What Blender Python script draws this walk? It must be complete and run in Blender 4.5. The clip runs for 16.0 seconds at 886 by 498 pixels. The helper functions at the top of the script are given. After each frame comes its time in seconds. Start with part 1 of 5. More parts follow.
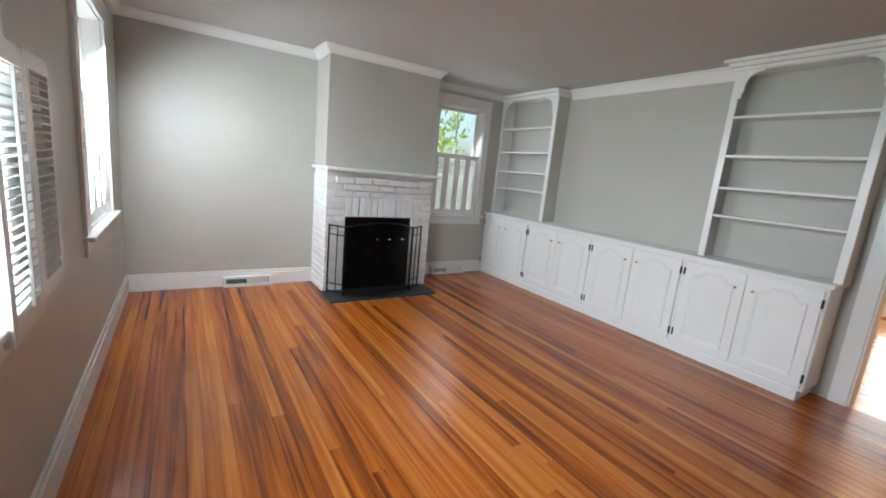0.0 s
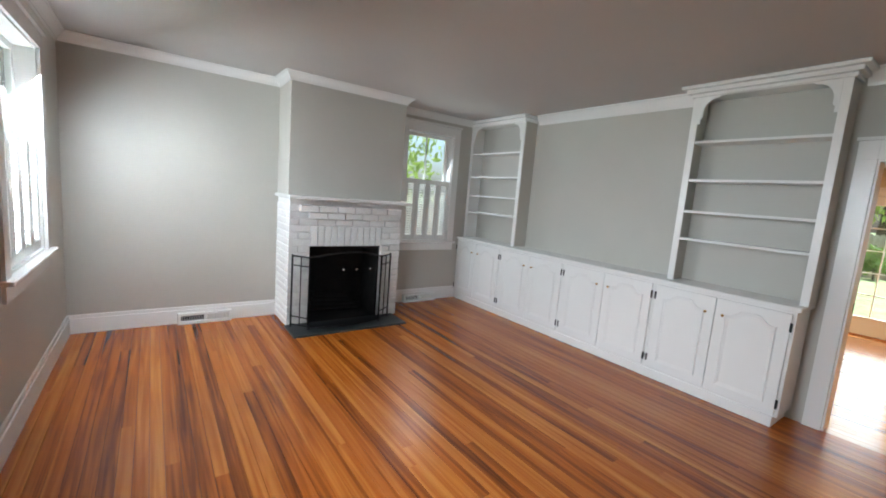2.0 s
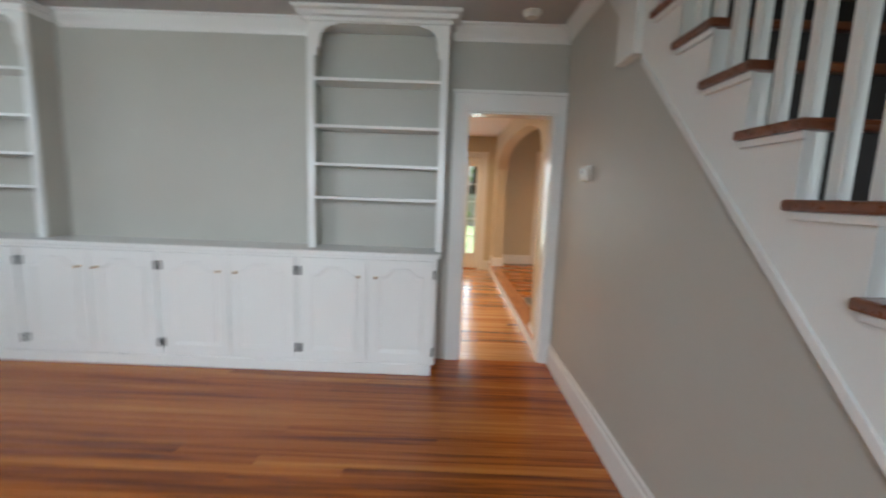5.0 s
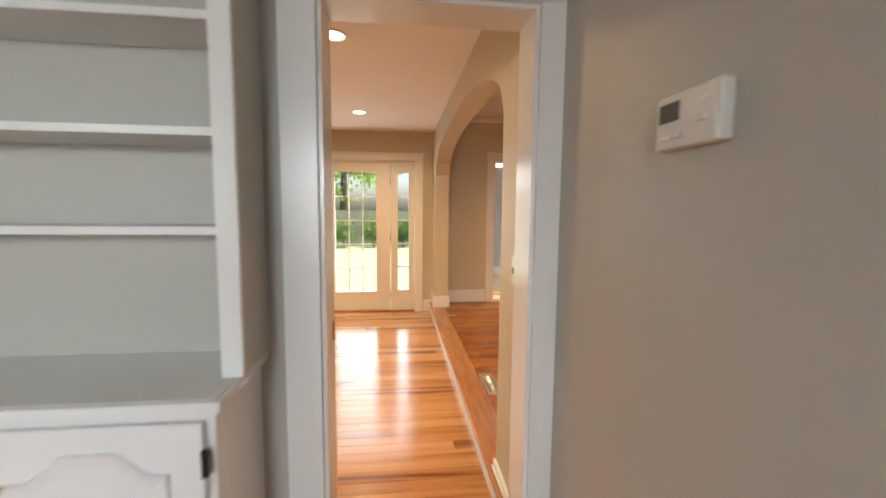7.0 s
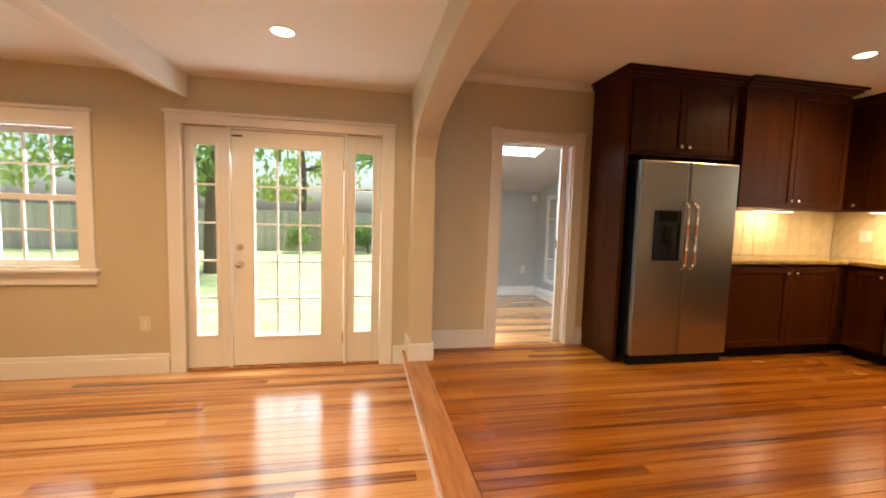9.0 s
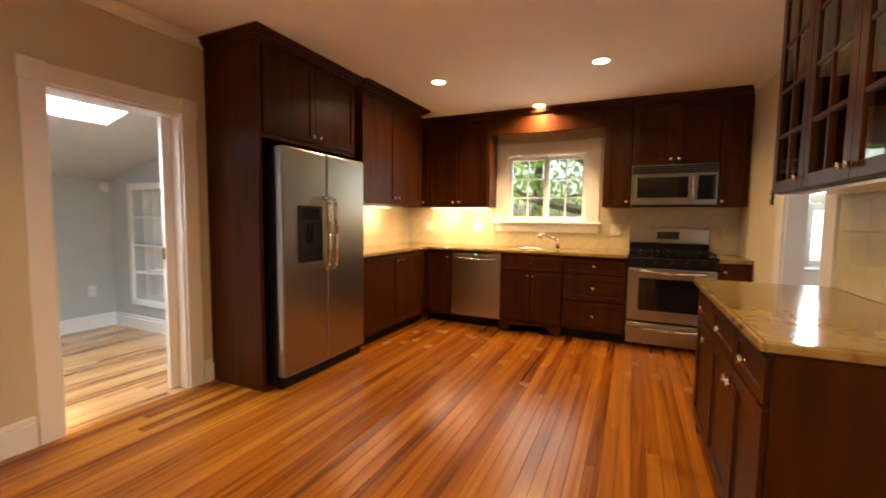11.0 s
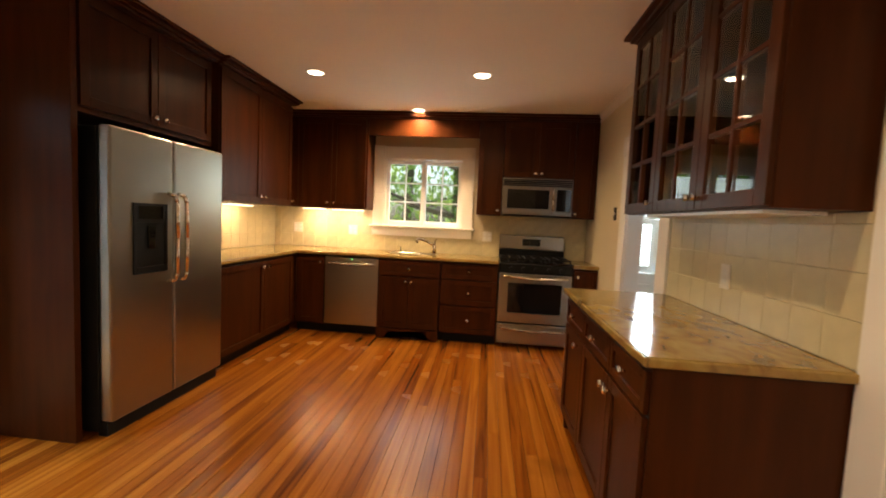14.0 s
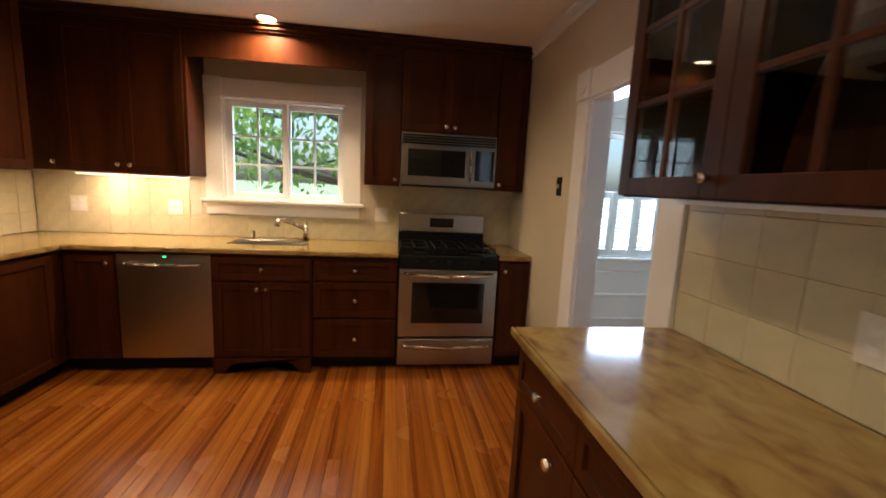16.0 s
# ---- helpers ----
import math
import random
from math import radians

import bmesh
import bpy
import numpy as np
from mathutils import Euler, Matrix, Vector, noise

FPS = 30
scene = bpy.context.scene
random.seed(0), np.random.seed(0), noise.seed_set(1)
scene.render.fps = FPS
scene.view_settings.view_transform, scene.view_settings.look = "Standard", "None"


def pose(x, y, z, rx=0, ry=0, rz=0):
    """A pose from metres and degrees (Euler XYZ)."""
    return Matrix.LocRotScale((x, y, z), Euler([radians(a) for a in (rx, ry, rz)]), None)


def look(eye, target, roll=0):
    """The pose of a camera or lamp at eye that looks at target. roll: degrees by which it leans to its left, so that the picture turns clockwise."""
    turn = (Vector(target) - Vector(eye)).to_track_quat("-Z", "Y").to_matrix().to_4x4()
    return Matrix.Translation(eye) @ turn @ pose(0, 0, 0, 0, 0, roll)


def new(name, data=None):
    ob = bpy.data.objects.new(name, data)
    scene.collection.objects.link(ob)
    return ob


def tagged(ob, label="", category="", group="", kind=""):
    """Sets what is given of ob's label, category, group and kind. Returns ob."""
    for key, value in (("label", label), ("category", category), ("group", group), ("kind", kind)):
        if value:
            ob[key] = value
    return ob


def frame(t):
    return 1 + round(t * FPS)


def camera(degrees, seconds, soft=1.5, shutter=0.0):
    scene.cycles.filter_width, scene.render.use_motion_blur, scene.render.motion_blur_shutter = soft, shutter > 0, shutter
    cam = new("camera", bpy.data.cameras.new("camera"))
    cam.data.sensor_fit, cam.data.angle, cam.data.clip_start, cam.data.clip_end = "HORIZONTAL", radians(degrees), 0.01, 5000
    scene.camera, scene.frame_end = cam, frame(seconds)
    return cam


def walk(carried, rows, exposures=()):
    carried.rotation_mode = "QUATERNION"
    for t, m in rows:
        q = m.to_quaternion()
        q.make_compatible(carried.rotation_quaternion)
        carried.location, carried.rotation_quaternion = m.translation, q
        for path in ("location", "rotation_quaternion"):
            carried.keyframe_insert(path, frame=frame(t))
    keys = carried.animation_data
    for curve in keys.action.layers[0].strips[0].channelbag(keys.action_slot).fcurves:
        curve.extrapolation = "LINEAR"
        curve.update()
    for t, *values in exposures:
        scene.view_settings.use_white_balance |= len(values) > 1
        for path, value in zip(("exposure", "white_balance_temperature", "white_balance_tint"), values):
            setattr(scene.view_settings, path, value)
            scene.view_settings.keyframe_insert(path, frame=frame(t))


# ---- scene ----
cam = camera(94.8, 16.0, soft=1.8, shutter=0.4)
PATH = [
    (0, (1.171, 0.596, 1.492), (-0.475, 1.67, 1.122), 5.5),
    (0.5, (1.122, 0.667, 1.479), (-0.553, 1.689, 1.093), 5.1),
    (1, (1.103, 0.727, 1.484), (-0.585, 1.73, 1.101), 5.2),
    (1.5, (1.122, 0.709, 1.541), (-0.571, 1.734, 1.256), 4.3),
    (2, (1.113, 0.758, 1.555), (-0.495, 1.918, 1.296), 4.6),
    (2.5, (1.024, 0.825, 1.553), (-0.584, 1.983, 1.286), 4.5),
    (3, (0.871, 0.876, 1.551), (-0.683, 2.109, 1.3), 4.7),
    (3.5, (0.629, 0.854, 1.529), (-0.581, 2.421, 1.244), 2.4),
    (4, (0.473, 0.932, 1.468), (-0.487, 2.662, 1.173), 2.7),
    (4.5, (0.357, 1.22, 1.427), (-0.172, 3.129, 1.151), 1.3),
    (5, (0.331, 1.6, 1.408), (0.322, 3.581, 1.134), 2.1),
    (5.2, (0.329, 1.78, 1.42), (0.561, 3.746, 1.139), 1.4),
    (7.3, (0.78, 3.96, 1.393), (0.993, 5.942, 1.23), 0.2),
    (7.5, (0.807, 4.190, 1.390), (0.990, 6.174, 1.238), 0.4),
    (8, (0.815, 4.633, 1.326), (1.135, 6.602, 1.181), 1.5),
    (8.2, (0.793, 4.834, 1.33), (1.113, 6.804, 1.2), 1.6),
    (10.3, (0.852, 6.07, 1.454), (2.113, 7.605, 1.221), -0.2),
    (10.5, (0.884, 6.123, 1.418), (2.393, 7.428, 1.267), -2.3),
    (11, (0.926, 6.297, 1.393), (2.736, 7.136, 1.243), 0.7),
    (11.5, (0.999, 6.441, 1.402), (2.89, 7.061, 1.209), 0.5),
    (12, (0.926, 6.478, 1.412), (2.902, 6.739, 1.244), 1.2),
    (12.5, (0.85, 6.54, 1.418), (2.837, 6.633, 1.207), 1.9),
    (13, (0.827, 6.559, 1.44), (2.819, 6.545, 1.262), 2.2),
    (13.5, (0.875, 6.543, 1.454), (2.865, 6.673, 1.295), 1.8),
    (14, (1.028, 6.464, 1.457), (3.012, 6.678, 1.316), 2.7),
    (14.5, (1.225, 6.46, 1.439), (3.169, 6.901, 1.27), 2.0),
    (15, (1.656, 6.427, 1.445), (3.643, 6.424, 1.22), 2.2),
    (15.5, (2.014, 6.382, 1.54), (3.975, 6.099, 1.264), 3.0),
    (16, (2.38, 6.405, 1.544), (4.34, 6.138, 1.248), 2.8),
]
EXPOSURES = [(0, 1.32, 5950, 7), (1.5, 1.4, 5950, 7), (2.5, 1.15, 5950, 7), (3.5, 1.08, 5950, 7), (4.5, 1.4, 5950, 6), (5.2, 1.08, 5850, 5), (7.3, 1.5, 6350, 7), (8.2, 1.5, 6350, 6), (10.3, 1.5, 6600, 7), (11, 1.5, 6600, 7), (12.5, 1.35, 6400, 4), (14.5, 1.15, 6150, 4), (16, 0.85, 5350, 4)]
walk(cam, [(t, look(e, a, r)) for t, e, a, r in PATH], EXPOSURES)

# ---- world, sun and exposure ----
world = bpy.data.worlds.new("world")
world.use_nodes = True
scene.world = world
wn = world.node_tree.nodes
sky = wn.new("ShaderNodeTexSky")
sky.sky_type, sky.sun_disc = "NISHITA", False
sky.sun_elevation, sky.sun_rotation = radians(72), radians(66)
sky.dust_density, sky.ozone_density = 4.0, 1.0
world.node_tree.links.new(sky.outputs[0], wn["Background"].inputs[0])
wn["Background"].inputs[1].default_value = 0.15
sun = new("sun", bpy.data.lights.new("sun", "SUN"))
sun.data.energy, sun.data.angle, sun.data.color = 5.0, radians(12), (1.0, 0.96, 0.9)
sun.matrix_world = look((9, 12, 30), (0, 8, 0))


def area(name, eye, target, sx, sy, watts, color, spread=math.pi):
    ob = new(name, bpy.data.lights.new(name, "AREA"))
    ob.data.shape, ob.data.size, ob.data.size_y = "RECTANGLE", sx, sy
    ob.data.energy, ob.data.color, ob.data.spread = watts, color, spread
    ob.matrix_world = look(eye, target)
    return ob


DAY = (0.93, 0.97, 1.0)
WARM = (1.0, 0.63, 0.32)
area("daylight", (-2.55, -0.16, 1.65), (-3.4, 2.0, -0.3), 0.95, 1.4, 54, DAY, radians(155))
area("daylight", (-0.25, -0.16, 1.65), (-0.9, 2.6, -0.2), 0.95, 1.4, 28, DAY, radians(115))
# Extra fill lamp at an added entry window that is never in view.
area("daylight", (1.9, -0.16, 1.5), (0.6, 3, -0.6), 0.9, 1.6, 6, DAY, radians(110))
area("daylight", (-4.1, 3.99, 1.65), (-1.5, 3.9, 0.2), 0.7, 1.5, 5, DAY)
area("daylight", (0.16, 9.45, 1.2), (0.16, 7, 0.3), 1.4, 1.7, 12, DAY)
area("daylight", (-1.75, 9.45, 1.45), (-1.75, 7, 0.5), 0.7, 1.1, 4, DAY)
area("daylight", (6.28, 7.28, 1.75), (4, 7.2, 0.8), 0.95, 0.75, 4, DAY)
area("daylight", (2.3, 9.85, 2.75), (2.4, 10.1, 0), 0.9, 0.7, 46, (0.80, 0.90, 1.0))
area("daylight", (6.25, 4.3, 1.5), (4.4, 4.6, 0.8), 1.0, 1.2, 65, (0.80, 0.90, 1.0))

# ---- materials ----


def mat(name, base, rough=0.5, metal=0.0, vary=0.08, scale=6.0, bump=0.0, bscale=60.0, stretch=(1, 1, 1), coat=0.0, rand=0.0):
    m = bpy.data.materials.new(name)
    m.use_nodes = True
    nt = m.node_tree
    p = nt.nodes["Principled BSDF"]
    p.inputs["Roughness"].default_value, p.inputs["Metallic"].default_value = rough, metal
    p.inputs["Coat Weight"].default_value = coat
    p.inputs["Coat Roughness"].default_value = 0.12
    tc = nt.nodes.new("ShaderNodeTexCoord")
    mp = nt.nodes.new("ShaderNodeMapping")
    mp.inputs["Scale"].default_value = stretch
    nt.links.new(tc.outputs["Object"], mp.inputs[0])
    n1 = nt.nodes.new("ShaderNodeTexNoise")
    n1.inputs["Scale"].default_value, n1.inputs["Detail"].default_value = scale, 6
    nt.links.new(mp.outputs[0], n1.inputs[0])
    hsv = nt.nodes.new("ShaderNodeHueSaturation")
    hsv.inputs["Color"].default_value = (*base, 1)
    rg = nt.nodes.new("ShaderNodeMapRange")
    rg.inputs[1].default_value, rg.inputs[2].default_value = 0.3, 0.7
    rg.inputs[3].default_value, rg.inputs[4].default_value = 1 - vary, 1 + vary
    nt.links.new(n1.outputs[0], rg.inputs[0])
    if rand:
        oi = nt.nodes.new("ShaderNodeObjectInfo")
        r2 = nt.nodes.new("ShaderNodeMapRange")
        r2.inputs[3].default_value, r2.inputs[4].default_value = 1 - rand, 1 + rand
        nt.links.new(oi.outputs["Random"], r2.inputs[0])
        mu = nt.nodes.new("ShaderNodeMath")
        mu.operation = "MULTIPLY"
        nt.links.new(rg.outputs[0], mu.inputs[0])
        nt.links.new(r2.outputs[0], mu.inputs[1])
        nt.links.new(mu.outputs[0], hsv.inputs["Value"])
    else:
        nt.links.new(rg.outputs[0], hsv.inputs["Value"])
    nt.links.new(hsv.outputs[0], p.inputs["Base Color"])
    rr = nt.nodes.new("ShaderNodeMapRange")
    rr.inputs[3].default_value, rr.inputs[4].default_value = max(rough - 0.025, 0.02), min(rough + 0.025, 1)
    n3 = nt.nodes.new("ShaderNodeTexNoise")
    n3.inputs["Scale"].default_value = scale * 2.3
    nt.links.new(mp.outputs[0], n3.inputs[0])
    nt.links.new(n3.outputs[0], rr.inputs[0])
    nt.links.new(rr.outputs[0], p.inputs["Roughness"])
    if bump:
        n2 = nt.nodes.new("ShaderNodeTexNoise")
        n2.inputs["Scale"].default_value, n2.inputs["Detail"].default_value = bscale, 4
        nt.links.new(mp.outputs[0], n2.inputs[0])
        b = nt.nodes.new("ShaderNodeBump")
        b.inputs["Strength"].default_value, b.inputs["Distance"].default_value = bump, 0.004
        nt.links.new(n2.outputs[0], b.inputs["Height"])
        nt.links.new(b.outputs[0], p.inputs["Normal"])
    return m


def wood_floor(name, cols, rough, stain=0.8, dark=0.08):
    """Boards along x: colour by board, grain streaks along the board."""
    m = bpy.data.materials.new(name)
    m.use_nodes = True
    nt = m.node_tree
    p = nt.nodes["Principled BSDF"]
    oi = nt.nodes.new("ShaderNodeObjectInfo")
    tc = nt.nodes.new("ShaderNodeTexCoord")
    off = nt.nodes.new("ShaderNodeVectorMath")
    off.operation = "MULTIPLY_ADD"
    off.inputs[1].default_value = (37.0, 11.0, 5.0)
    nt.links.new(oi.outputs["Random"], off.inputs[0])
    nt.links.new(tc.outputs["Object"], off.inputs[2])
    mp = nt.nodes.new("ShaderNodeMapping")
    mp.inputs["Scale"].default_value = (0.55, 17, 8)
    nt.links.new(off.outputs[0], mp.inputs[0])
    n1 = nt.nodes.new("ShaderNodeTexNoise")
    n1.inputs["Scale"].default_value, n1.inputs["Detail"].default_value, n1.inputs["Distortion"].default_value = 1.6, 7, 0.7
    nt.links.new(mp.outputs[0], n1.inputs[0])
    mix = nt.nodes.new("ShaderNodeMath")
    mix.operation = "MULTIPLY_ADD"
    mix.inputs[1].default_value = 0.5
    nt.links.new(oi.outputs["Random"], mix.inputs[0])
    sc = nt.nodes.new("ShaderNodeMath")
    sc.operation = "MULTIPLY_ADD"
    sc.inputs[1].default_value, sc.inputs[2].default_value = 1.25, -0.38
    nt.links.new(n1.outputs[0], sc.inputs[0])
    nt.links.new(sc.outputs[0], mix.inputs[2])
    ramp = nt.nodes.new("ShaderNodeValToRGB")
    els = ramp.color_ramp.elements
    els[0].position, els[0].color = dark, (*cols[0], 1)
    els[1].position, els[1].color = 0.9, (*cols[2], 1)
    e = els.new(0.42)
    e.color = (*cols[1], 1)
    nt.links.new(mix.outputs[0], ramp.inputs[0])
    ge = nt.nodes.new("ShaderNodeNewGeometry")
    n4 = nt.nodes.new("ShaderNodeTexNoise")
    n4.inputs["Scale"].default_value, n4.inputs["Detail"].default_value = 1.25, 7
    nt.links.new(ge.outputs["Position"], n4.inputs[0])
    r4 = nt.nodes.new("ShaderNodeMapRange")
    r4.inputs[1].default_value, r4.inputs[2].default_value = 0.60, 0.74
    r4.inputs[3].default_value, r4.inputs[4].default_value = 1.0, stain
    nt.links.new(n4.outputs[0], r4.inputs[0])
    hs = nt.nodes.new("ShaderNodeHueSaturation")
    nt.links.new(r4.outputs[0], hs.inputs["Value"])
    nt.links.new(ramp.outputs[0], hs.inputs["Color"])
    nt.links.new(hs.outputs[0], p.inputs["Base Color"])
    n2 = nt.nodes.new("ShaderNodeTexNoise")
    n2.inputs["Scale"].default_value, n2.inputs["Detail"].default_value = 1.1, 3
    nt.links.new(tc.outputs["Object"], n2.inputs[0])
    rr = nt.nodes.new("ShaderNodeMapRange")
    rr.inputs[3].default_value, rr.inputs[4].default_value = rough - 0.08, rough + 0.1
    nt.links.new(n2.outputs[0], rr.inputs[0])
    nt.links.new(rr.outputs[0], p.inputs["Roughness"])
    b = nt.nodes.new("ShaderNodeBump")
    b.inputs["Strength"].default_value, b.inputs["Distance"].default_value = 0.12, 0.003
    nt.links.new(n1.outputs[0], b.inputs["Height"])
    nt.links.new(b.outputs[0], p.inputs["Normal"])
    return m


def glow(name, color, strength):
    m = bpy.data.materials.new(name)
    m.use_nodes = True
    p = m.node_tree.nodes["Principled BSDF"]
    p.inputs["Emission Color"].default_value = (*color, 1)
    p.inputs["Emission Strength"].default_value = strength
    return m


def glass_mat(name, tint, rough=0.0):
    m = bpy.data.materials.new(name)
    m.use_nodes = True
    nt = m.node_tree
    nt.nodes.remove(nt.nodes["Principled BSDF"])
    tr, gl, mx = nt.nodes.new("ShaderNodeBsdfTransparent"), nt.nodes.new("ShaderNodeBsdfGlossy"), nt.nodes.new("ShaderNodeMixShader")
    tr.inputs[0].default_value = (*tint, 1)
    gl.inputs["Roughness"].default_value = rough
    gl.inputs[0].default_value = (0.12, 0.12, 0.12, 1) if rough else (1, 1, 1, 1)
    fr = nt.nodes.new("ShaderNodeFresnel")
    fr.inputs[0].default_value = 1.45
    nt.links.new(fr.outputs[0], mx.inputs[0])
    nt.links.new(tr.outputs[0], mx.inputs[1])
    nt.links.new(gl.outputs[0], mx.inputs[2])
    nt.links.new(mx.outputs[0], nt.nodes["Material Output"].inputs[0])
    return m


def granite():
    m = mat("granite", (0.40, 0.28, 0.10), 0.12, vary=0.3, scale=5)
    nt = m.node_tree
    p = nt.nodes["Principled BSDF"]
    tc = nt.nodes.new("ShaderNodeTexCoord")
    mp = nt.nodes.new("ShaderNodeMapping")
    mp.inputs["Scale"].default_value, mp.inputs["Rotation"].default_value = (1.6, 2.4, 2.0), (0, 0, 0.6)
    nt.links.new(tc.outputs["Object"], mp.inputs[0])
    n = nt.nodes.new("ShaderNodeTexNoise")
    n.inputs["Scale"].default_value, n.inputs["Detail"].default_value, n.inputs["Distortion"].default_value = 5.0, 14, 0.7
    nt.links.new(mp.outputs[0], n.inputs[0])
    r = nt.nodes.new("ShaderNodeValToRGB")
    els = r.color_ramp.elements
    els[0].position, els[0].color = 0.25, (0.13, 0.06, 0.018, 1)
    els[1].position, els[1].color = 0.76, (0.38, 0.29, 0.105, 1)
    e = els.new(0.42)
    e.color = (0.27, 0.17, 0.05, 1)
    e = els.new(0.55)
    e.color = (0.32, 0.225, 0.068, 1)
    nt.links.new(n.outputs[0], r.inputs[0])
    nt.links.new(r.outputs[0], p.inputs["Base Color"])
    return m


GREIGE = mat("greige_wall_paint", (0.49, 0.476, 0.43), 0.45, vary=0.03, scale=1.5, bump=0.08, bscale=180)
BEIGE = mat("beige_wall_paint", (0.58, 0.52, 0.38), 0.5, vary=0.03, scale=1.5, bump=0.08, bscale=180)
BLUEGREY = mat("blue_grey_wall_paint", (0.45, 0.47, 0.48), 0.6, vary=0.03, scale=1.5, bump=0.08, bscale=180)
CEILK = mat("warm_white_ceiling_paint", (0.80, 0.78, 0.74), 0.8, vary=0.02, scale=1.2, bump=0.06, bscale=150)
# White paint as well; weak light on the ceiling is put into this grey.
CEIL_DIM = mat("dimmed_ceiling_paint", (0.50, 0.49, 0.475), 0.8, vary=0.02, scale=1.2, bump=0.06, bscale=150)
WHITE = mat("white_gloss_paint", (0.82, 0.82, 0.80), 0.25, vary=0.012, scale=2, bump=0.015, bscale=60)
BRICKW = mat("white_painted_brick", (0.76, 0.75, 0.73), 0.45, vary=0.06, scale=20, bump=0.5, bscale=70, rand=0.05)
MORTAR = mat("white_painted_mortar", (0.72, 0.71, 0.69), 0.7, vary=0.08, scale=30, bump=0.6, bscale=90)
SOOT = mat("sooty_firebrick", (0.014, 0.012, 0.011), 0.9, vary=0.4, scale=9, bump=0.5, bscale=60)
SLATE = mat("dark_slate", (0.028, 0.032, 0.034), 0.45, vary=0.2, scale=8, bump=0.2, bscale=50)
IRON = mat("black_iron", (0.012, 0.012, 0.012), 0.45, metal=0.4, vary=0.2, scale=20)
BRASS = mat("brass", (0.65, 0.42, 0.14), 0.25, metal=1.0, scale=30)
PEWTER = mat("aged_pewter", (0.55, 0.51, 0.42), 0.3, metal=0.9, vary=0.2, scale=40)
CHROME = mat("polished_nickel", (0.78, 0.76, 0.72), 0.14, metal=1.0, scale=30)
STEEL = mat("brushed_steel", (0.38, 0.37, 0.33), 0.30, metal=1.0, vary=0.03, scale=1.5)
DARK_STEEL = mat("dark_brushed_steel", (0.27, 0.26, 0.24), 0.34, metal=1.0, vary=0.05, scale=2)
BLACKGLASS = mat("black_glass", (0.008, 0.008, 0.009), 0.06, vary=0.1)
BLACKPL = mat("black_plastic", (0.006, 0.007, 0.008), 0.5, vary=0.15, scale=15)
BLACKPL.node_tree.nodes["Principled BSDF"].inputs["Specular IOR Level"].default_value = 0.2
PLASTIC = mat("white_plastic", (0.72, 0.70, 0.64), 0.4, vary=0.03)
GREYSCREEN = mat("grey_display", (0.09, 0.1, 0.09), 0.2)
CHERRY = mat("dark_cherry_wood", (0.050, 0.0135, 0.003), 0.36, vary=0.28, scale=3.0, stretch=(5, 5, 0.5), bump=0.06, bscale=30, coat=0.0, rand=0.12)
CHERRY.node_tree.nodes["Principled BSDF"].inputs["Specular IOR Level"].default_value = 0.13
OAKTREAD = mat("stained_oak_tread", (0.17, 0.052, 0.02), 0.28, vary=0.3, scale=4, stretch=(1, 8, 8), bump=0.05, coat=0.3)
SILLOAK = mat("oak_nosing", (0.36, 0.16, 0.06), 0.25, vary=0.25, scale=3, stretch=(9, 0.9, 9), bump=0.08)
# Near-black brown: the unlit stairwell's shade is put into this colour.
WELLSHADE = mat("stairwell_shade_brown", (0.02, 0.014, 0.012), 0.6, vary=0.1)
TILE = mat("cream_tile", (0.54, 0.495, 0.32), 0.3, vary=0.07, scale=12, bump=0.1, bscale=25, rand=0.05)
GROUT = mat("grout", (0.54, 0.485, 0.36), 0.8, vary=0.06, scale=30)
GRANITE = granite()
FLOOR_A = wood_floor("heart_pine_boards", ((0.11, 0.024, 0.003), (0.36, 0.09, 0.010), (0.56, 0.20, 0.032)), 0.22)
FLOOR_B = wood_floor("pale_pine_boards", ((0.17, 0.05, 0.013), (0.47, 0.215, 0.07), (0.62, 0.36, 0.16)), 0.18, 0.8, 0.16)
FLOOR_B.node_tree.nodes["Principled BSDF"].inputs["Coat Weight"].default_value = 0.7
FLOOR_B.node_tree.nodes["Principled BSDF"].inputs["Coat Roughness"].default_value = 0.17
FLOOR_C = wood_floor("kitchen_pine_boards", ((0.085, 0.020, 0.003), (0.25, 0.074, 0.006), (0.40, 0.155, 0.018)), 0.24, 0.4)
FLOOR_A.node_tree.nodes["Principled BSDF"].inputs["Specular IOR Level"].default_value = 0.42
FLOOR_C.node_tree.nodes["Principled BSDF"].inputs["Specular IOR Level"].default_value = 0.3
GAP = mat("dark_joint", (0.05, 0.016, 0.007), 0.6)
GLASS = glass_mat("window_glass", (0.95, 0.97, 0.96))
CABGLASS = glass_mat("cabinet_glass", (0.8, 0.85, 0.83))
MESHY = glass_mat("screen_mesh", (0.5, 0.5, 0.5), 0.5)
LAMPGLOW = glow("lamp_glow", (1.0, 0.8, 0.55), 5)
STRIPGLOW = glow("strip_glow", (1.0, 0.75, 0.45), 3)
LEDGREEN = glow("green_led", (0.1, 1.0, 0.2), 2)


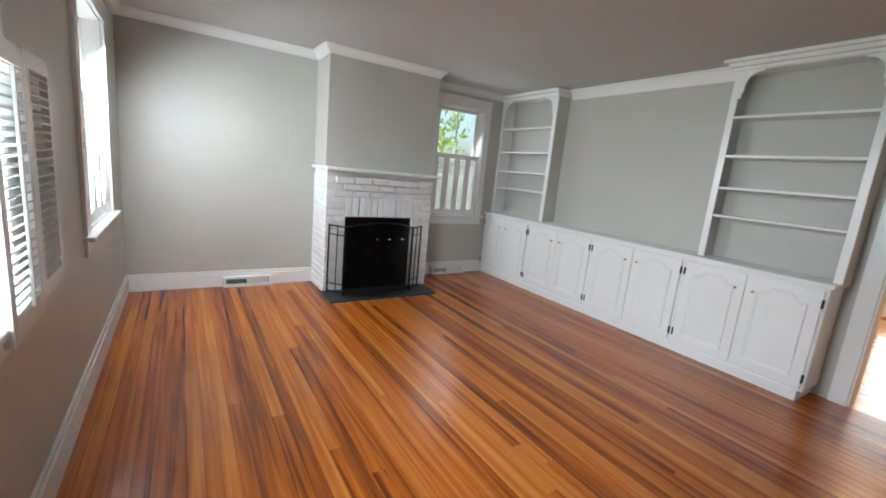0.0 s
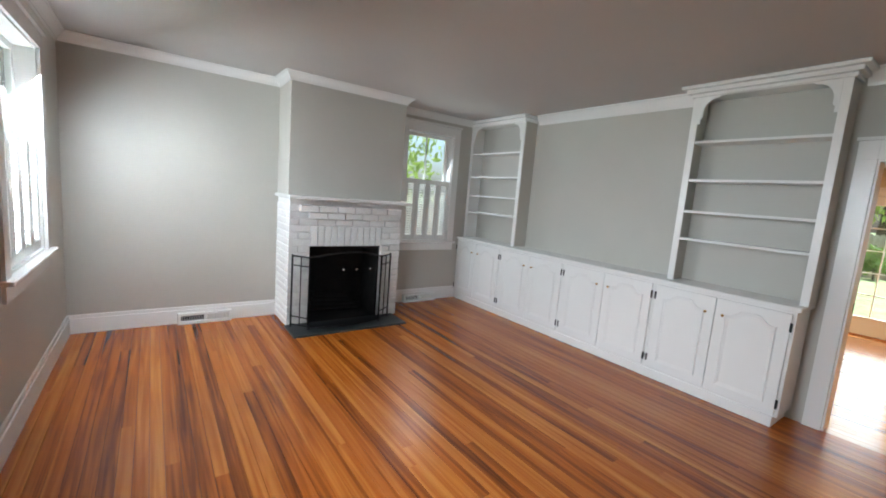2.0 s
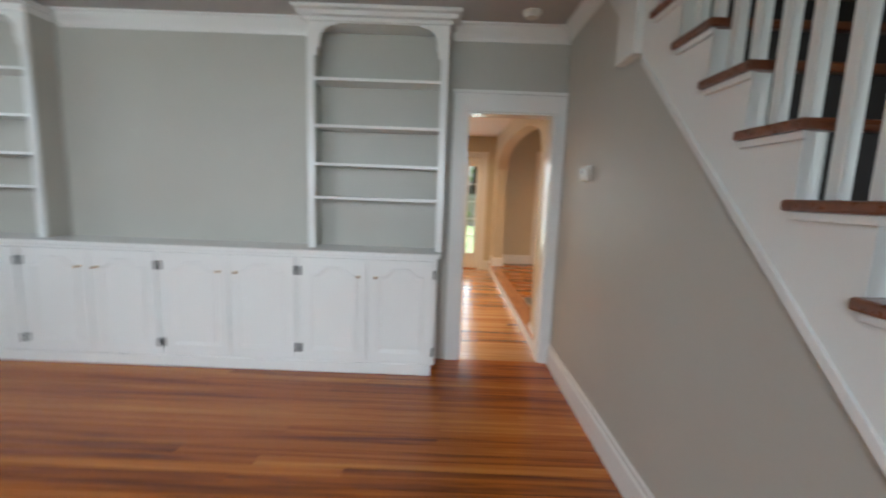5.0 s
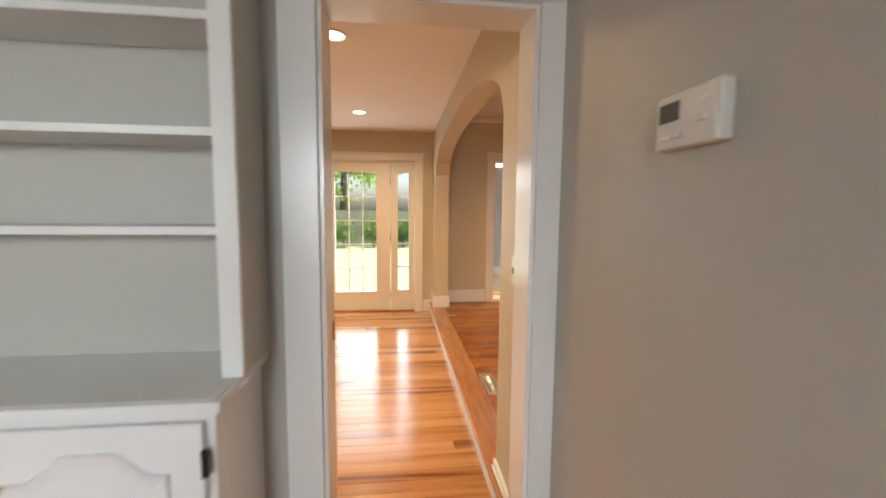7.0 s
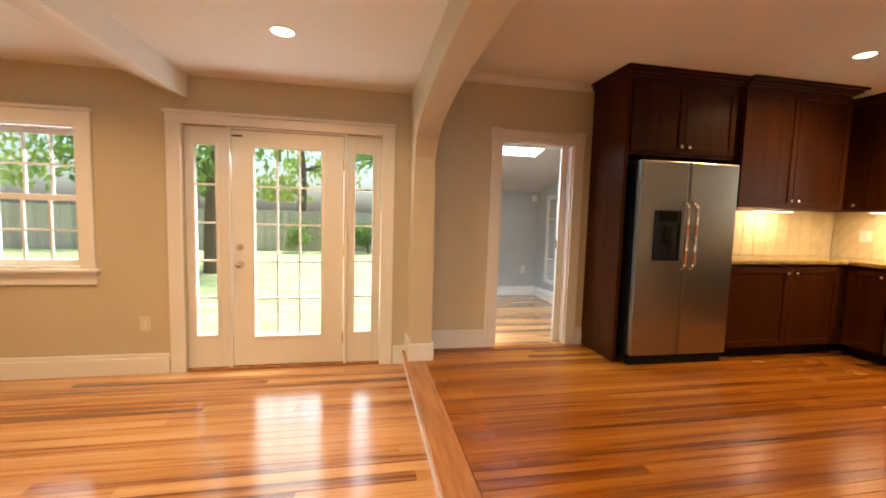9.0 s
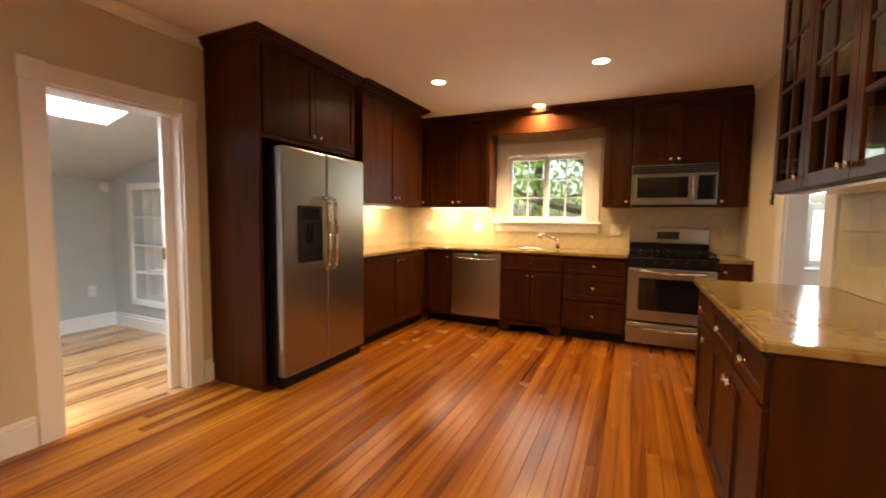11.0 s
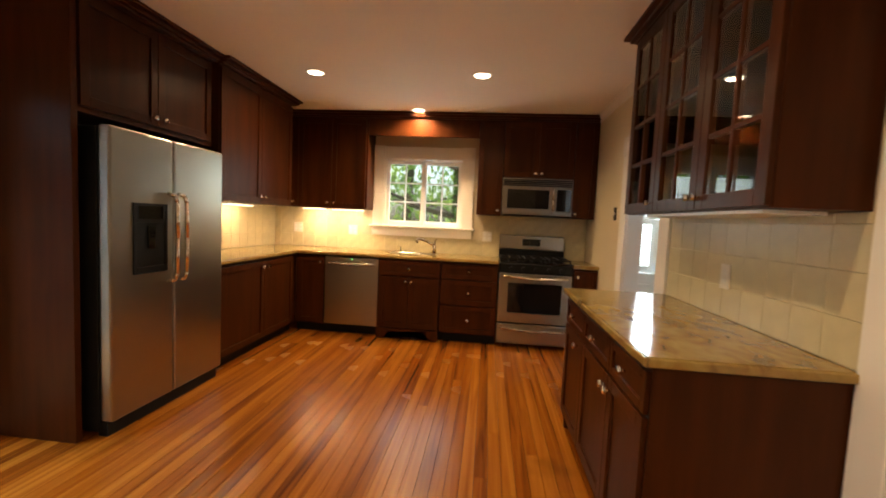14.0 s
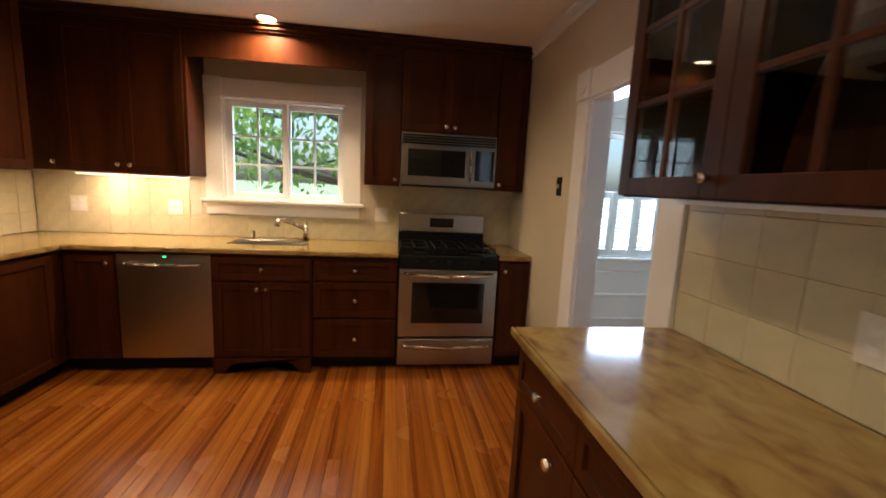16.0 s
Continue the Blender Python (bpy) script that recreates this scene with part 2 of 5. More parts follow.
def leaf_mat(name, base):
    """Thin leaves that let light through."""
    m = mat(name, base, 0.55, vary=0.45, scale=0.9)
    nt = m.node_tree
    p = nt.nodes["Principled BSDF"]
    tl, mx = nt.nodes.new("ShaderNodeBsdfTranslucent"), nt.nodes.new("ShaderNodeMixShader")
    tl.inputs[0].default_value = (base[0] * 1.6, base[1] * 1.5, base[2], 1)
    mx.inputs[0].default_value = 0.45
    nt.links.new(p.outputs[0], mx.inputs[1])
    nt.links.new(tl.outputs[0], mx.inputs[2])
    nt.links.new(mx.outputs[0], nt.nodes["Material Output"].inputs[0])
    return m


GRASS = mat("lawn_grass", (0.24, 0.29, 0.14), 0.9, vary=0.35, scale=2.5, bump=0.6, bscale=40)
LEAF = leaf_mat("leaf_green", (0.14, 0.24, 0.07))
LEAFY = leaf_mat("leaf_yellow_green", (0.24, 0.33, 0.09))
BARK = mat("bark", (0.09, 0.07, 0.055), 0.9, vary=0.35, scale=7, stretch=(3, 3, 0.6), bump=0.8, bscale=18)
FENCE = mat("weathered_fence_wood", (0.40, 0.36, 0.30), 0.85, vary=0.25, scale=5, stretch=(6, 6, 0.6), rand=0.15)
OUTWALL = mat("outside_siding", (0.6, 0.6, 0.58), 0.7)

# ---- mesh helpers ----
ORIGIN = {}


def thing(name, at, label="", category="", group="", kind=""):
    ob = new(name)
    ob.location = at
    ORIGIN[ob] = Vector(at)
    return tagged(ob, label, category, group, kind)


def part(name, bm, material, parent=None, label="", smooth=False):
    me = bpy.data.meshes.new(name)
    if parent is not None:
        bmesh.ops.translate(bm, verts=bm.verts, vec=-ORIGIN[parent])
    bmesh.ops.recalc_face_normals(bm, faces=bm.faces)
    bm.to_mesh(me)
    bm.free()
    me.materials.append(material)
    if smooth:
        me.polygons.foreach_set("use_smooth", [True] * len(me.polygons))
    ob = new(name, me)
    if parent is not None:
        ob.parent = parent
        ORIGIN[ob] = ORIGIN[parent]
    else:
        ORIGIN[ob] = Vector((0, 0, 0))
    return tagged(ob, label)


def box(bm, a, b, bevel=0.0):
    x0, x1 = sorted((a[0], b[0]))
    y0, y1 = sorted((a[1], b[1]))
    z0, z1 = sorted((a[2], b[2]))
    vs = [bm.verts.new(c) for c in ((x0, y0, z0), (x1, y0, z0), (x1, y1, z0), (x0, y1, z0), (x0, y0, z1), (x1, y0, z1), (x1, y1, z1), (x0, y1, z1))]
    fs = [bm.faces.new([vs[i] for i in q]) for q in ((0, 3, 2, 1), (4, 5, 6, 7), (0, 1, 5, 4), (1, 2, 6, 5), (2, 3, 7, 6), (3, 0, 4, 7))]
    if bevel:
        es = list({e for f in fs for e in f.edges})
        bmesh.ops.bevel(bm, geom=es, offset=bevel, segments=2, affect="EDGES", profile=0.5)
    return vs


def boxes(*pairs, bevel=0.0):
    bm = bmesh.new()
    for a, b in pairs:
        box(bm, a, b, bevel)
    return bm


def one(name, a, b, material, parent=None, bevel=0.003, label=""):
    return part(name, boxes((a, b), bevel=bevel), material, parent, label)


def cyl(bm, p, q, r, r2=None, n=16):
    """A capped cylinder or cone from p to q."""
    p, q = Vector(p), Vector(q)
    m = Matrix.Translation((p + q) / 2) @ (q - p).to_track_quat("Z", "Y").to_matrix().to_4x4()
    bmesh.ops.create_cone(bm, cap_ends=True, segments=n, radius1=r, radius2=r if r2 is None else r2, depth=(q - p).length, matrix=m)


def tube(bm, pts, r, n=8):
    for p, q in zip(pts, pts[1:]):
        cyl(bm, p, q, r, n=n)
    for p in pts[1:-1]:
        bmesh.ops.create_icosphere(bm, subdivisions=1, radius=r * 1.02, matrix=Matrix.Translation(p))


def ball(bm, c, r, sub=2):
    bmesh.ops.create_icosphere(bm, subdivisions=sub, radius=r, matrix=Matrix.Translation(c))


def prism(bm, pts, off):
    """Extrudes the flat outline pts by the vector off."""
    lo = [bm.verts.new(p) for p in pts]
    hi = [bm.verts.new(Vector(p) + Vector(off)) for p in pts]
    n = len(pts)
    bm.faces.new(lo)
    bm.faces.new(hi[::-1])
    for i in range(n):
        bm.faces.new((lo[i], lo[(i + 1) % n], hi[(i + 1) % n], hi[i]))


def wall(name, axis, t0, t1, u0, u1, z0, z1, holes, material, label):
    """A wall between t0 and t1 across, u0 to u1 along, with rectangular holes (ua, ub, za, zb)."""
    bm = bmesh.new()
    cuts = sorted({u0, u1, *[h[0] for h in holes], *[h[1] for h in holes]})
    for ua, ub in zip(cuts, cuts[1:]):
        spans, z = [], z0
        for h in sorted((h for h in holes if h[0] <= ua and h[1] >= ub), key=lambda h: h[2]):
            if h[2] > z:
                spans.append((z, h[2]))
            z = h[3]
        if z < z1:
            spans.append((z, z1))
        for za, zb in spans:
            if axis == "x":
                box(bm, (t0, ua, za), (t1, ub, zb))
            else:
                box(bm, (ua, t0, za), (ub, t1, zb))
    bmesh.ops.remove_doubles(bm, verts=bm.verts, dist=1e-5)
    return tagged(part(name, bm, material), label, "wall", kind="structure")


def crown(name, runs, material, drop=0.085, out=0.075):
    """Moulding under the ceiling: runs of (p, q, inward normal, z of the ceiling, cut-in at p, cut-in at q)."""
    prof = [(0, 0), (0, -drop), (0.012, -drop), (0.016, -drop * 0.82), (out * 0.35, -drop * 0.62), (out * 0.7, -drop * 0.3), (out * 0.8, -drop * 0.16), (out, -drop * 0.12), (out, 0)]
    bm = bmesh.new()
    for p, q, nrm, zc, ca, cb in runs:
        p, q, nrm = Vector((*p, zc)), Vector((*q, zc)), Vector((*nrm, 0))
        d = (q - p).normalized()
        ra = [bm.verts.new(p + nrm * o + d * (o * ca) + Vector((0, 0, h))) for o, h in prof]
        rb = [bm.verts.new(q + nrm * o - d * (o * cb) + Vector((0, 0, h))) for o, h in prof]
        for i in range(len(prof) - 1):
            bm.faces.new((ra[i], ra[i + 1], rb[i + 1], rb[i]))
        bm.faces.new(ra)
        bm.faces.new(rb[::-1])
    return tagged(part(name, bm, material), "white painted moulding where wall meets ceiling", "moulding", kind="structure")


def baseboard(name, runs, z0, h, material=None):
    bm = bmesh.new()
    for (xa, ya), (xb, yb), (nx, ny) in runs:
        t = 0.022
        box(bm, (min(xa, xb) + min(0, nx * t), min(ya, yb) + min(0, ny * t), z0), (max(xa, xb) + max(0, nx * t), max(ya, yb) + max(0, ny * t), z0 + h - 0.035), 0.002)
        t = 0.014
        box(bm, (min(xa, xb) + min(0, nx * t), min(ya, yb) + min(0, ny * t), z0 + h - 0.035), (max(xa, xb) + max(0, nx * t), max(ya, yb) + max(0, ny * t), z0 + h), 0.004)
    return tagged(part(name, bm, material or WHITE), "tall white painted baseboard along the wall", "baseboard", kind="structure")

# ---- plan ----
XW, YS, YN, XST = -3.84, 0.10, 4.93, 1.245   # living room: west, south, north, stair wall
YN2, YF = 5.08, 9.19                        # hall: south face, garden wall
XA, XA2 = 1.20, 1.38                        # arch wall
K = 0.13                                    # kitchen floor
YK, XE = 5.30, 6.02                         # kitchen: south and east wall
CL, CH, CK = 2.685, 2.44, 2.665               # ceilings

wall("wall_west", "x", XW - 0.2, XW, YS - 0.2, YN2, 0, CL, [(3.60, 4.37, 0.88, 2.42)], GREIGE, "greige painted plaster wall with a window")
wall("wall_south", "y", YS - 0.2, YS, XW, 3.2, 0, CL, [(-3.05, -2.05, 0.92, 2.36), (-0.69, 0.31, 0.92, 2.36), (1.45, 2.35, 0.6, 2.2)], GREIGE, "greige painted plaster wall with tall windows")
wall("wall_north", "y", YN, YN2, XW, XST + 0.1, 0, CL, [(0.472, 1.165, 0, 2.05)], GREIGE, "greige painted plaster wall with a doorway")
wall("wall_entry", "x", 3.2, 3.3, YS - 0.2, 1.25, 0, CL, [], GREIGE, "greige painted plaster wall of the entry")
wall("wall_entry_north", "y", 1.25, 1.35, 2.35, 3.3, 0, CL, [], GREIGE, "greige painted plaster wall of the entry")
wall("wall_hall_west", "x", -4.04, -3.84, YN2, YF + 0.2, 0, CL, [], BEIGE, "beige painted plaster wall of the hall")
wall("wall_hall_south", "y", YN2, YN2 + 0.012, XW, XA, 0, CH, [(0.472, 1.165, 0, 2.05)], BEIGE, "beige painted wall round the doorway")
wall("wall_garden", "y", YF, YF + 0.2, -3.84, XE + 0.2, 0, 2.9, [(-2.08, -1.40, 0.88, 1.99), (-0.66, 0.95, 0.0, 2.06), (2.05, 2.78, 0.0, 2.09)], BEIGE, "beige painted wall with glazed garden door")
wall("wall_kitchen_south", "y", YK - 0.12, YK, XA2, XE, 0, 2.9, [(1.46, 2.26, K, 1.98), (3.92, 4.62, 0.0, 2.08)], BEIGE, "beige painted kitchen wall with doorways")
wall("wall_kitchen_east", "x", XE, XE + 0.2, YK - 0.12, YF, 0, 2.9, [(6.80, 7.77, 1.37, 2.185)], BEIGE, "beige painted kitchen wall with a window")

# stair wall: full height by the doorway, cut along the slope below the stairs
LOW = lambda y: 2.08 + (y - 3.64) * 0.905
bm = bmesh.new()
prism(bm, [(XST, 1.36, 0), (XST, YN, 0), (XST, YN, CL), (XST, 3.72, CL), (XST, 3.72, LOW(3.64)), (XST, 3.64, LOW(3.64)), (XST, 1.36, LOW(1.36))], (0.1, 0, 0))
tagged(part("wall_stair", bm, GREIGE), "greige painted wall below the sloping stair", "wall", kind="structure")
# Both stairwell walls carry the lack of light in their base colour.
wall("wall_stairwell", "x", 2.25, 2.35, 1.25, 5.2, 0, 5.0, [], WELLSHADE, "dark brown wall of the stairwell, shade put into its colour")
wall("wall_stairwell_end", "y", 5.08, 5.18, XA2, 2.35, 0, 5.0, [], WELLSHADE, "dark end wall of the stairwell, shade put into its colour")
wall("wall_upper", "x", XST, XST + 0.1, 0.9, 5.18, 2.95, 5.0, [], GREIGE, "plain wall of the floor above")
wall("wall_upper_end", "y", 0.8, 0.9, XST, 2.35, 2.95, 5.0, [], GREIGE, "plain wall of the floor above")

# arch wall
bm = bmesh.new()
ya, yb, zs, rise = 5.49, 8.88, 1.85, 0.37
arc = []
for i in range(41):
    s = -1 + i / 20
    arc.append(((ya + yb) / 2 + s * (yb - ya) / 2, zs + rise * max(0.0, 1 - abs(s) ** 2.4) ** (1 / 2.2)))
cols = [(YN2 + 0.012, 0.0), (ya, 0.0)] + arc + [(yb, 0.0), (YF, 0.0)]
for side_y0, side_y1 in ((YN2 + 0.012, ya), (yb, YF)):
    box(bm, (XA, side_y0, 0), (XA2, side_y1, 2.9))
for (y0, z0), (y1, z1) in zip(arc, arc[1:]):
    prism(bm, [(XA, y0, z0), (XA, y1, z1), (XA, y1, 2.9), (XA, y0, 2.9)], (XA2 - XA, 0, 0))
bmesh.ops.remove_doubles(bm, verts=bm.verts, dist=1e-5)
tagged(part("wall_arch", bm, BEIGE), "beige plaster wall with a wide flat arch", "wall", kind="structure")

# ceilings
one("ceiling_living", (XW - 0.2, YS - 0.2, CL), (XST + 0.1, YN2, CL + 0.12), CEIL_DIM, bevel=0)
one("ceiling_entry", (XST + 0.1, YS - 0.2, CL), (3.3, 1.3, CL + 0.12), CEIL_DIM, bevel=0)
one("ceiling_stairwell", (XST, 0.8, 5.0), (2.35, 5.18, 5.1), CEIL_DIM, bevel=0)
one("ceiling_hall", (-4.04, YN2, CH), (XA, YF, CH + 0.1), CEILK, bevel=0)
one("ceiling_kitchen", (XA2, YK - 0.12, CK), (XE + 0.2, YF, CK + 0.1), CEILK, bevel=0)
bm = bmesh.new()
prism(bm, [(-1.08, YN2 + 0.012, CH), (-0.64, YN2 + 0.012, 2.26), (-0.60, YN2 + 0.012, 2.26), (-0.60, YN2 + 0.012, CH)], (0, YF - YN2 - 0.012, 0))
tagged(part("beam", bm, CEILK), "white boxed beam with one slanting side", "beam", kind="structure")
for o, lab in (("ceiling_living", "plain white ceiling"), ("ceiling_entry", "plain white ceiling"), ("ceiling_stairwell", "plain white ceiling"), ("ceiling_hall", "plain white ceiling"), ("ceiling_kitchen", "plain white ceiling")):
    tagged(bpy.data.objects[o], lab + " of the room below", "ceiling", kind="structure")

# mouldings
crown("crown_living", [
    ((XW, YS), (XW, 1.93), (1, 0), CL, 1, 1), ((XW, 1.93), (-3.38, 1.93), (0, -1), CL, 1, -1), ((-3.38, 1.93), (-3.38, 3.29), (1, 0), CL, -1, -1),
    ((-3.38, 3.29), (XW, 3.29), (0, 1), CL, -1, 1), ((XW, 3.29), (XW, 4.70), (1, 0), CL, 1, 0),
    ((XST, YN), (XST, 3.90), (-1, 0), CL, 1, 0),
    ((XST, YS), (XW, YS), (0, 1), CL, 0, 1)], WHITE)
crown("crown_living_north", [((-2.72, YN), (-0.74, YN), (0, -1), CL, 0, 0), ((0.34, YN), (XST, YN), (0, -1), CL, 0, 1)], WHITE, 0.118, 0.08)
crown("crown_kitchen", [((XA2, YF), (2.97, YF), (0, -1), CK, 0, 0), ((XE, YK), (XA2, YK), (0, 1), CK, 0, 0)], WHITE, 0.07, 0.05)
baseboard("baseboard_living", [
    ((XW, YS), (XW, 1.93), (1, 0)), ((XW, 3.29), (XW, 4.60), (1, 0)),
    ((XW, YS), (1.3, YS), (0, 1)), ((XST, 1.45), (XST, YN), (-1, 0))], 0, 0.18)
baseboard("baseboard_hall", [((-3.84, YF), (-0.78, YF), (0, -1)), ((1.07, YF), (XA, YF), (0, -1)), ((-3.84, YN2 + 0.012), (0.33, YN2 + 0.012), (0, 1)), ((XA, YN2 + 0.012), (XA, 5.50), (-1, 0))], 0, 0.17)
bm = bmesh.new()
box(bm, (XA - 0.02, yb - 0.02, 0.13), (XA2 + 0.02, YF, 0.28), 0.006)
tagged(part("trim_pilaster_base", bm, WHITE), "white plinth block at the foot of the arch", "trim", kind="structure")
baseboard("baseboard_kitchen", [((XA2, YF), (1.936, YF), (0, -1)), ((4.79, YK), (5.3, YK), (0, 1)), ((2.893, YF), (2.963, YF), (0, -1))], K, 0.17)


def casing(name, axis, face, n, u0, u1, z0, z1, w, rosette=True, sill=False, head=0.0):
    """Flat trim round an opening on the plane axis=face, proud along n (+1 or -1)."""
    bm = bmesh.new()
    t, tb = 0.022 * n, 0.03 * n

    def bb(ua, ub, za, zb, th, bv=0.003):
        if axis == "x":
            box(bm, (face, ua, za), (face + th, ub, zb), bv)
        else:
            box(bm, (ua, face, za), (ub, face + th, zb), bv)
    bb(u0 - w, u0, z0, z1, t)
    bb(u1, u1 + w, z0, z1, t)
    bb(u0, u1, z1, z1 + w + head, t)
    if rosette:
        for u in (u0 - w, u1):
            bb(u - 0.006, u + w + 0.006, z1, z1 + w + head + 0.008, tb)
            c = Vector((face + tb, u + w / 2, z1 + w / 2)) if axis == "x" else Vector((u + w / 2, face + tb, z1 + w / 2))
            d = Vector((0.008 * n, 0, 0)) if axis == "x" else Vector((0, 0.008 * n, 0))
            cyl(bm, c - d, c + d, w * 0.36, w * 0.3, 20)
            cyl(bm, c, c + d * 1.7, w * 0.18, w * 0.1, 16)
    else:
        bb(u0 - w, u0, z1, z1 + w + head, t)
        bb(u1, u1 + w, z1, z1 + w + head, t)
        bb(u0 - w - 0.012, u1 + w + 0.012, z1 + w + head, z1 + w + head + 0.025, 0.04 * n)
    if sill:
        bb(u0 - w - 0.03, u1 + w + 0.03, z0 - 0.03, z0, 0.06 * n, 0.008)
        bb(u0 - w, u1 + w, z0 - 0.13, z0 - 0.03, 0.02 * n)
    return tagged(part(name, bm, WHITE), "white painted wooden trim round an opening", "trim", kind="structure")


def jamb(name, axis, a, b, u0, u1, z0, z1, material=None, floor_side=False):
    """Thin lining inside an opening between the faces a and b."""
    bm = bmesh.new()
    t = 0.014
    L = [((u0, u0 + t), (z0, z1)), ((u1 - t, u1), (z0, z1)), ((u0 + t, u1 - t), (z1 - t, z1))]
    if floor_side:
        L.append(((u0 + t, u1 - t), (z0, z0 + t)))
    for (ua, ub), (za, zb) in L:
        if axis == "x":
            box(bm, (a, ua, za), (b, ub, zb), 0.001)
        else:
            box(bm, (ua, a, za), (ub, b, zb), 0.001)
    return tagged(part(name, bm, material or WHITE), "white painted lining of an opening", "trim", kind="structure")


casing("trim_doorway_living", "y", YN, -1, 0.472, 1.165, 0, 2.05, 0.112, rosette=False, head=0.02)
casing("trim_doorway_hall", "y", YN2 + 0.012, 1, 0.472, 1.165, 0, 2.05, 0.02, rosette=False)
jamb("trim_doorway_lining", "y", YN - 0.004, YN2 + 0.016, 0.472, 1.165, 0, 2.05)
strike = thing("strike_plate", (0.486, 5.05, 0.93), "dark tarnished strike plate in the door lining", "strike plate")
part("plate", boxes(((0.486, 5.05, 0.93), (0.489, 5.075, 1.0)), bevel=0.001), IRON, strike)
casing("trim_back_room", "y", YF, -1, 2.05, 2.78, K, 2.09, 0.105)
jamb("trim_back_room_lining", "y", YF - 0.002, YF + 0.2, 2.05, 2.78, K, 2.09)
casing("trim_sunroom", "y", YK, 1, 3.92, 4.62, K, 2.08, 0.15)
jamb("trim_sunroom_lining", "y", YK + 0.002, YK - 0.12, 3.92, 4.62, K, 2.08)
casing("trim_cellar_door", "y", YK, 1, 1.46, 2.26, K, 1.98, 0.12, rosette=False, head=0.03)


# ---- windows ----
def sash(parent, axis, at, u0, u1, z0, z1, cols, rows, w=0.045, depth=0.035):
    def bb(bm, ua, ub, za, zb, d):
        if axis == "x":
            box(bm, (at - d / 2, ua, za), (at + d / 2, ub, zb), 0.002)
        else:
            box(bm, (ua, at - d / 2, za), (ub, at + d / 2, zb), 0.002)
    bm = bmesh.new()
    bb(bm, u0, u0 + w, z0, z1, depth)
    bb(bm, u1 - w, u1, z0, z1, depth)
    bb(bm, u0 + w, u1 - w, z0, z0 + w, depth)
    bb(bm, u0 + w, u1 - w, z1 - w, z1, depth)
    fr = part("sash", bm, WHITE, parent)
    iu0, iu1, iz0, iz1 = u0 + w, u1 - w, z0 + w, z1 - w
    for i in range(1, cols):
        u = iu0 + (iu1 - iu0) * i / cols
        bm = bmesh.new()
        bb(bm, u - 0.009, u + 0.009, iz0, iz1, 0.02)
        part("muntin", bm, WHITE, fr)
    for j in range(1, rows):
        z = iz0 + (iz1 - iz0) * j / rows
        bm = bmesh.new()
        bb(bm, iu0, iu1, z - 0.009, z + 0.009, 0.018)
        part("muntin", bm, WHITE, fr)
    bm = bmesh.new()
    bb(bm, iu0 - 0.004, iu1 + 0.004, iz0 - 0.004, iz1 + 0.004, 0.004)
    g = part("pane", bm, GLASS, fr)
    g.visible_shadow = False
    return fr


def shutter(parent, m, w, h, n):
    """A louvred panel in its own plane (x across, z up), placed by m."""
    def put(name, bm, par, label=""):
        bmesh.ops.transform(bm, matrix=m, verts=bm.verts)
        return part(name, bm, WHITE, par, label)
    s = 0.045
    fr = put("shutter_panel", boxes(((0, -0.013, 0), (s, 0.013, h)), ((w - s, -0.013, 0), (w, 0.013, h)), ((s, -0.013, 0), (w - s, 0.013, s * 1.4)), ((s, -0.013, h - s * 1.4), (w - s, 0.013, h)), bevel=0.002), parent)
    pitch = (h - 2.8 * s) / n
    for i in range(n):
        bm = boxes(((s, -0.017, -0.003), (w - s, 0.017, 0.003)))
        bmesh.ops.transform(bm, matrix=Matrix.Translation((0, 0, s * 1.4 + pitch * (i + 0.5))) @ Matrix.Rotation(radians(28), 4, "X"), verts=bm.verts)
        put("louvre", bm, fr)
    put("tilt_rod", boxes(((w / 2 - 0.006, 0.018, s * 1.6), (w / 2 + 0.006, 0.028, h - s * 1.6)), bevel=0.002), fr)
    return fr


def double_hung(name, axis, face, outward, u0, u1, z0, z1, label, cols=1, rows=1, rowsb=1):
    at = Vector((face, (u0 + u1) / 2, z0)) if axis == "x" else Vector(((u0 + u1) / 2, face, z0))
    win = thing(name, at, label, "window", kind="structure")
    mid = (z0 + z1) / 2
    sash(win, axis, face + outward * 0.13, u0 + 0.014, u1 - 0.014, mid - 0.02, z1 - 0.014, cols, rows)
    sash(win, axis, face + outward * 0.09, u0 + 0.014, u1 - 0.014, z0 + 0.014, mid + 0.02, cols, rowsb)
    jamb("trim_" + name, axis, face, face + outward * 0.2, u0, u1, z0, z1, floor_side=True)
    casing("trim_casing_" + name, axis, face, -outward, u0, u1, z0, z1, 0.11, rosette=False, sill=True)
    return win


double_hung("window_1", "x", XW, -1, 3.60, 4.37, 0.88, 2.42, "white double-hung window with vertical muntin, trees outside", 2, 1)
double_hung("window_2", "y", YS, -1, -3.05, -2.05, 0.92, 2.36, "tall white double-hung window, bright daylight", 1, 1)
double_hung("window_3", "y", YS, -1, -0.69, 0.31, 0.92, 2.36, "tall white double-hung window, bright daylight", 1, 1)
# Unseen window, added to frame the extra fill lamp of the entry.
double_hung("window_7", "y", YS, -1, 1.45, 2.35, 0.6, 2.2, "added white double-hung entry window, out of view, bright daylight", 1, 1)
double_hung("window_4", "y", YF, 1, -2.08, -1.40, 0.88, 1.99, "white double-hung garden window with small panes", 3, 2, 2)
# shutters over the lower halves
s1 = thing("window_shutters", (XW, 3.98, 0.89), "white louvred half shutters closed over the lower window", "shutters")
for i in range(4):
    shutter(s1, Matrix.Translation((XW - 0.03, 3.615 + i * 0.1855, 0.90)) @ Matrix.Rotation(radians(90), 4, "Z"), 0.184, 0.86, 22)
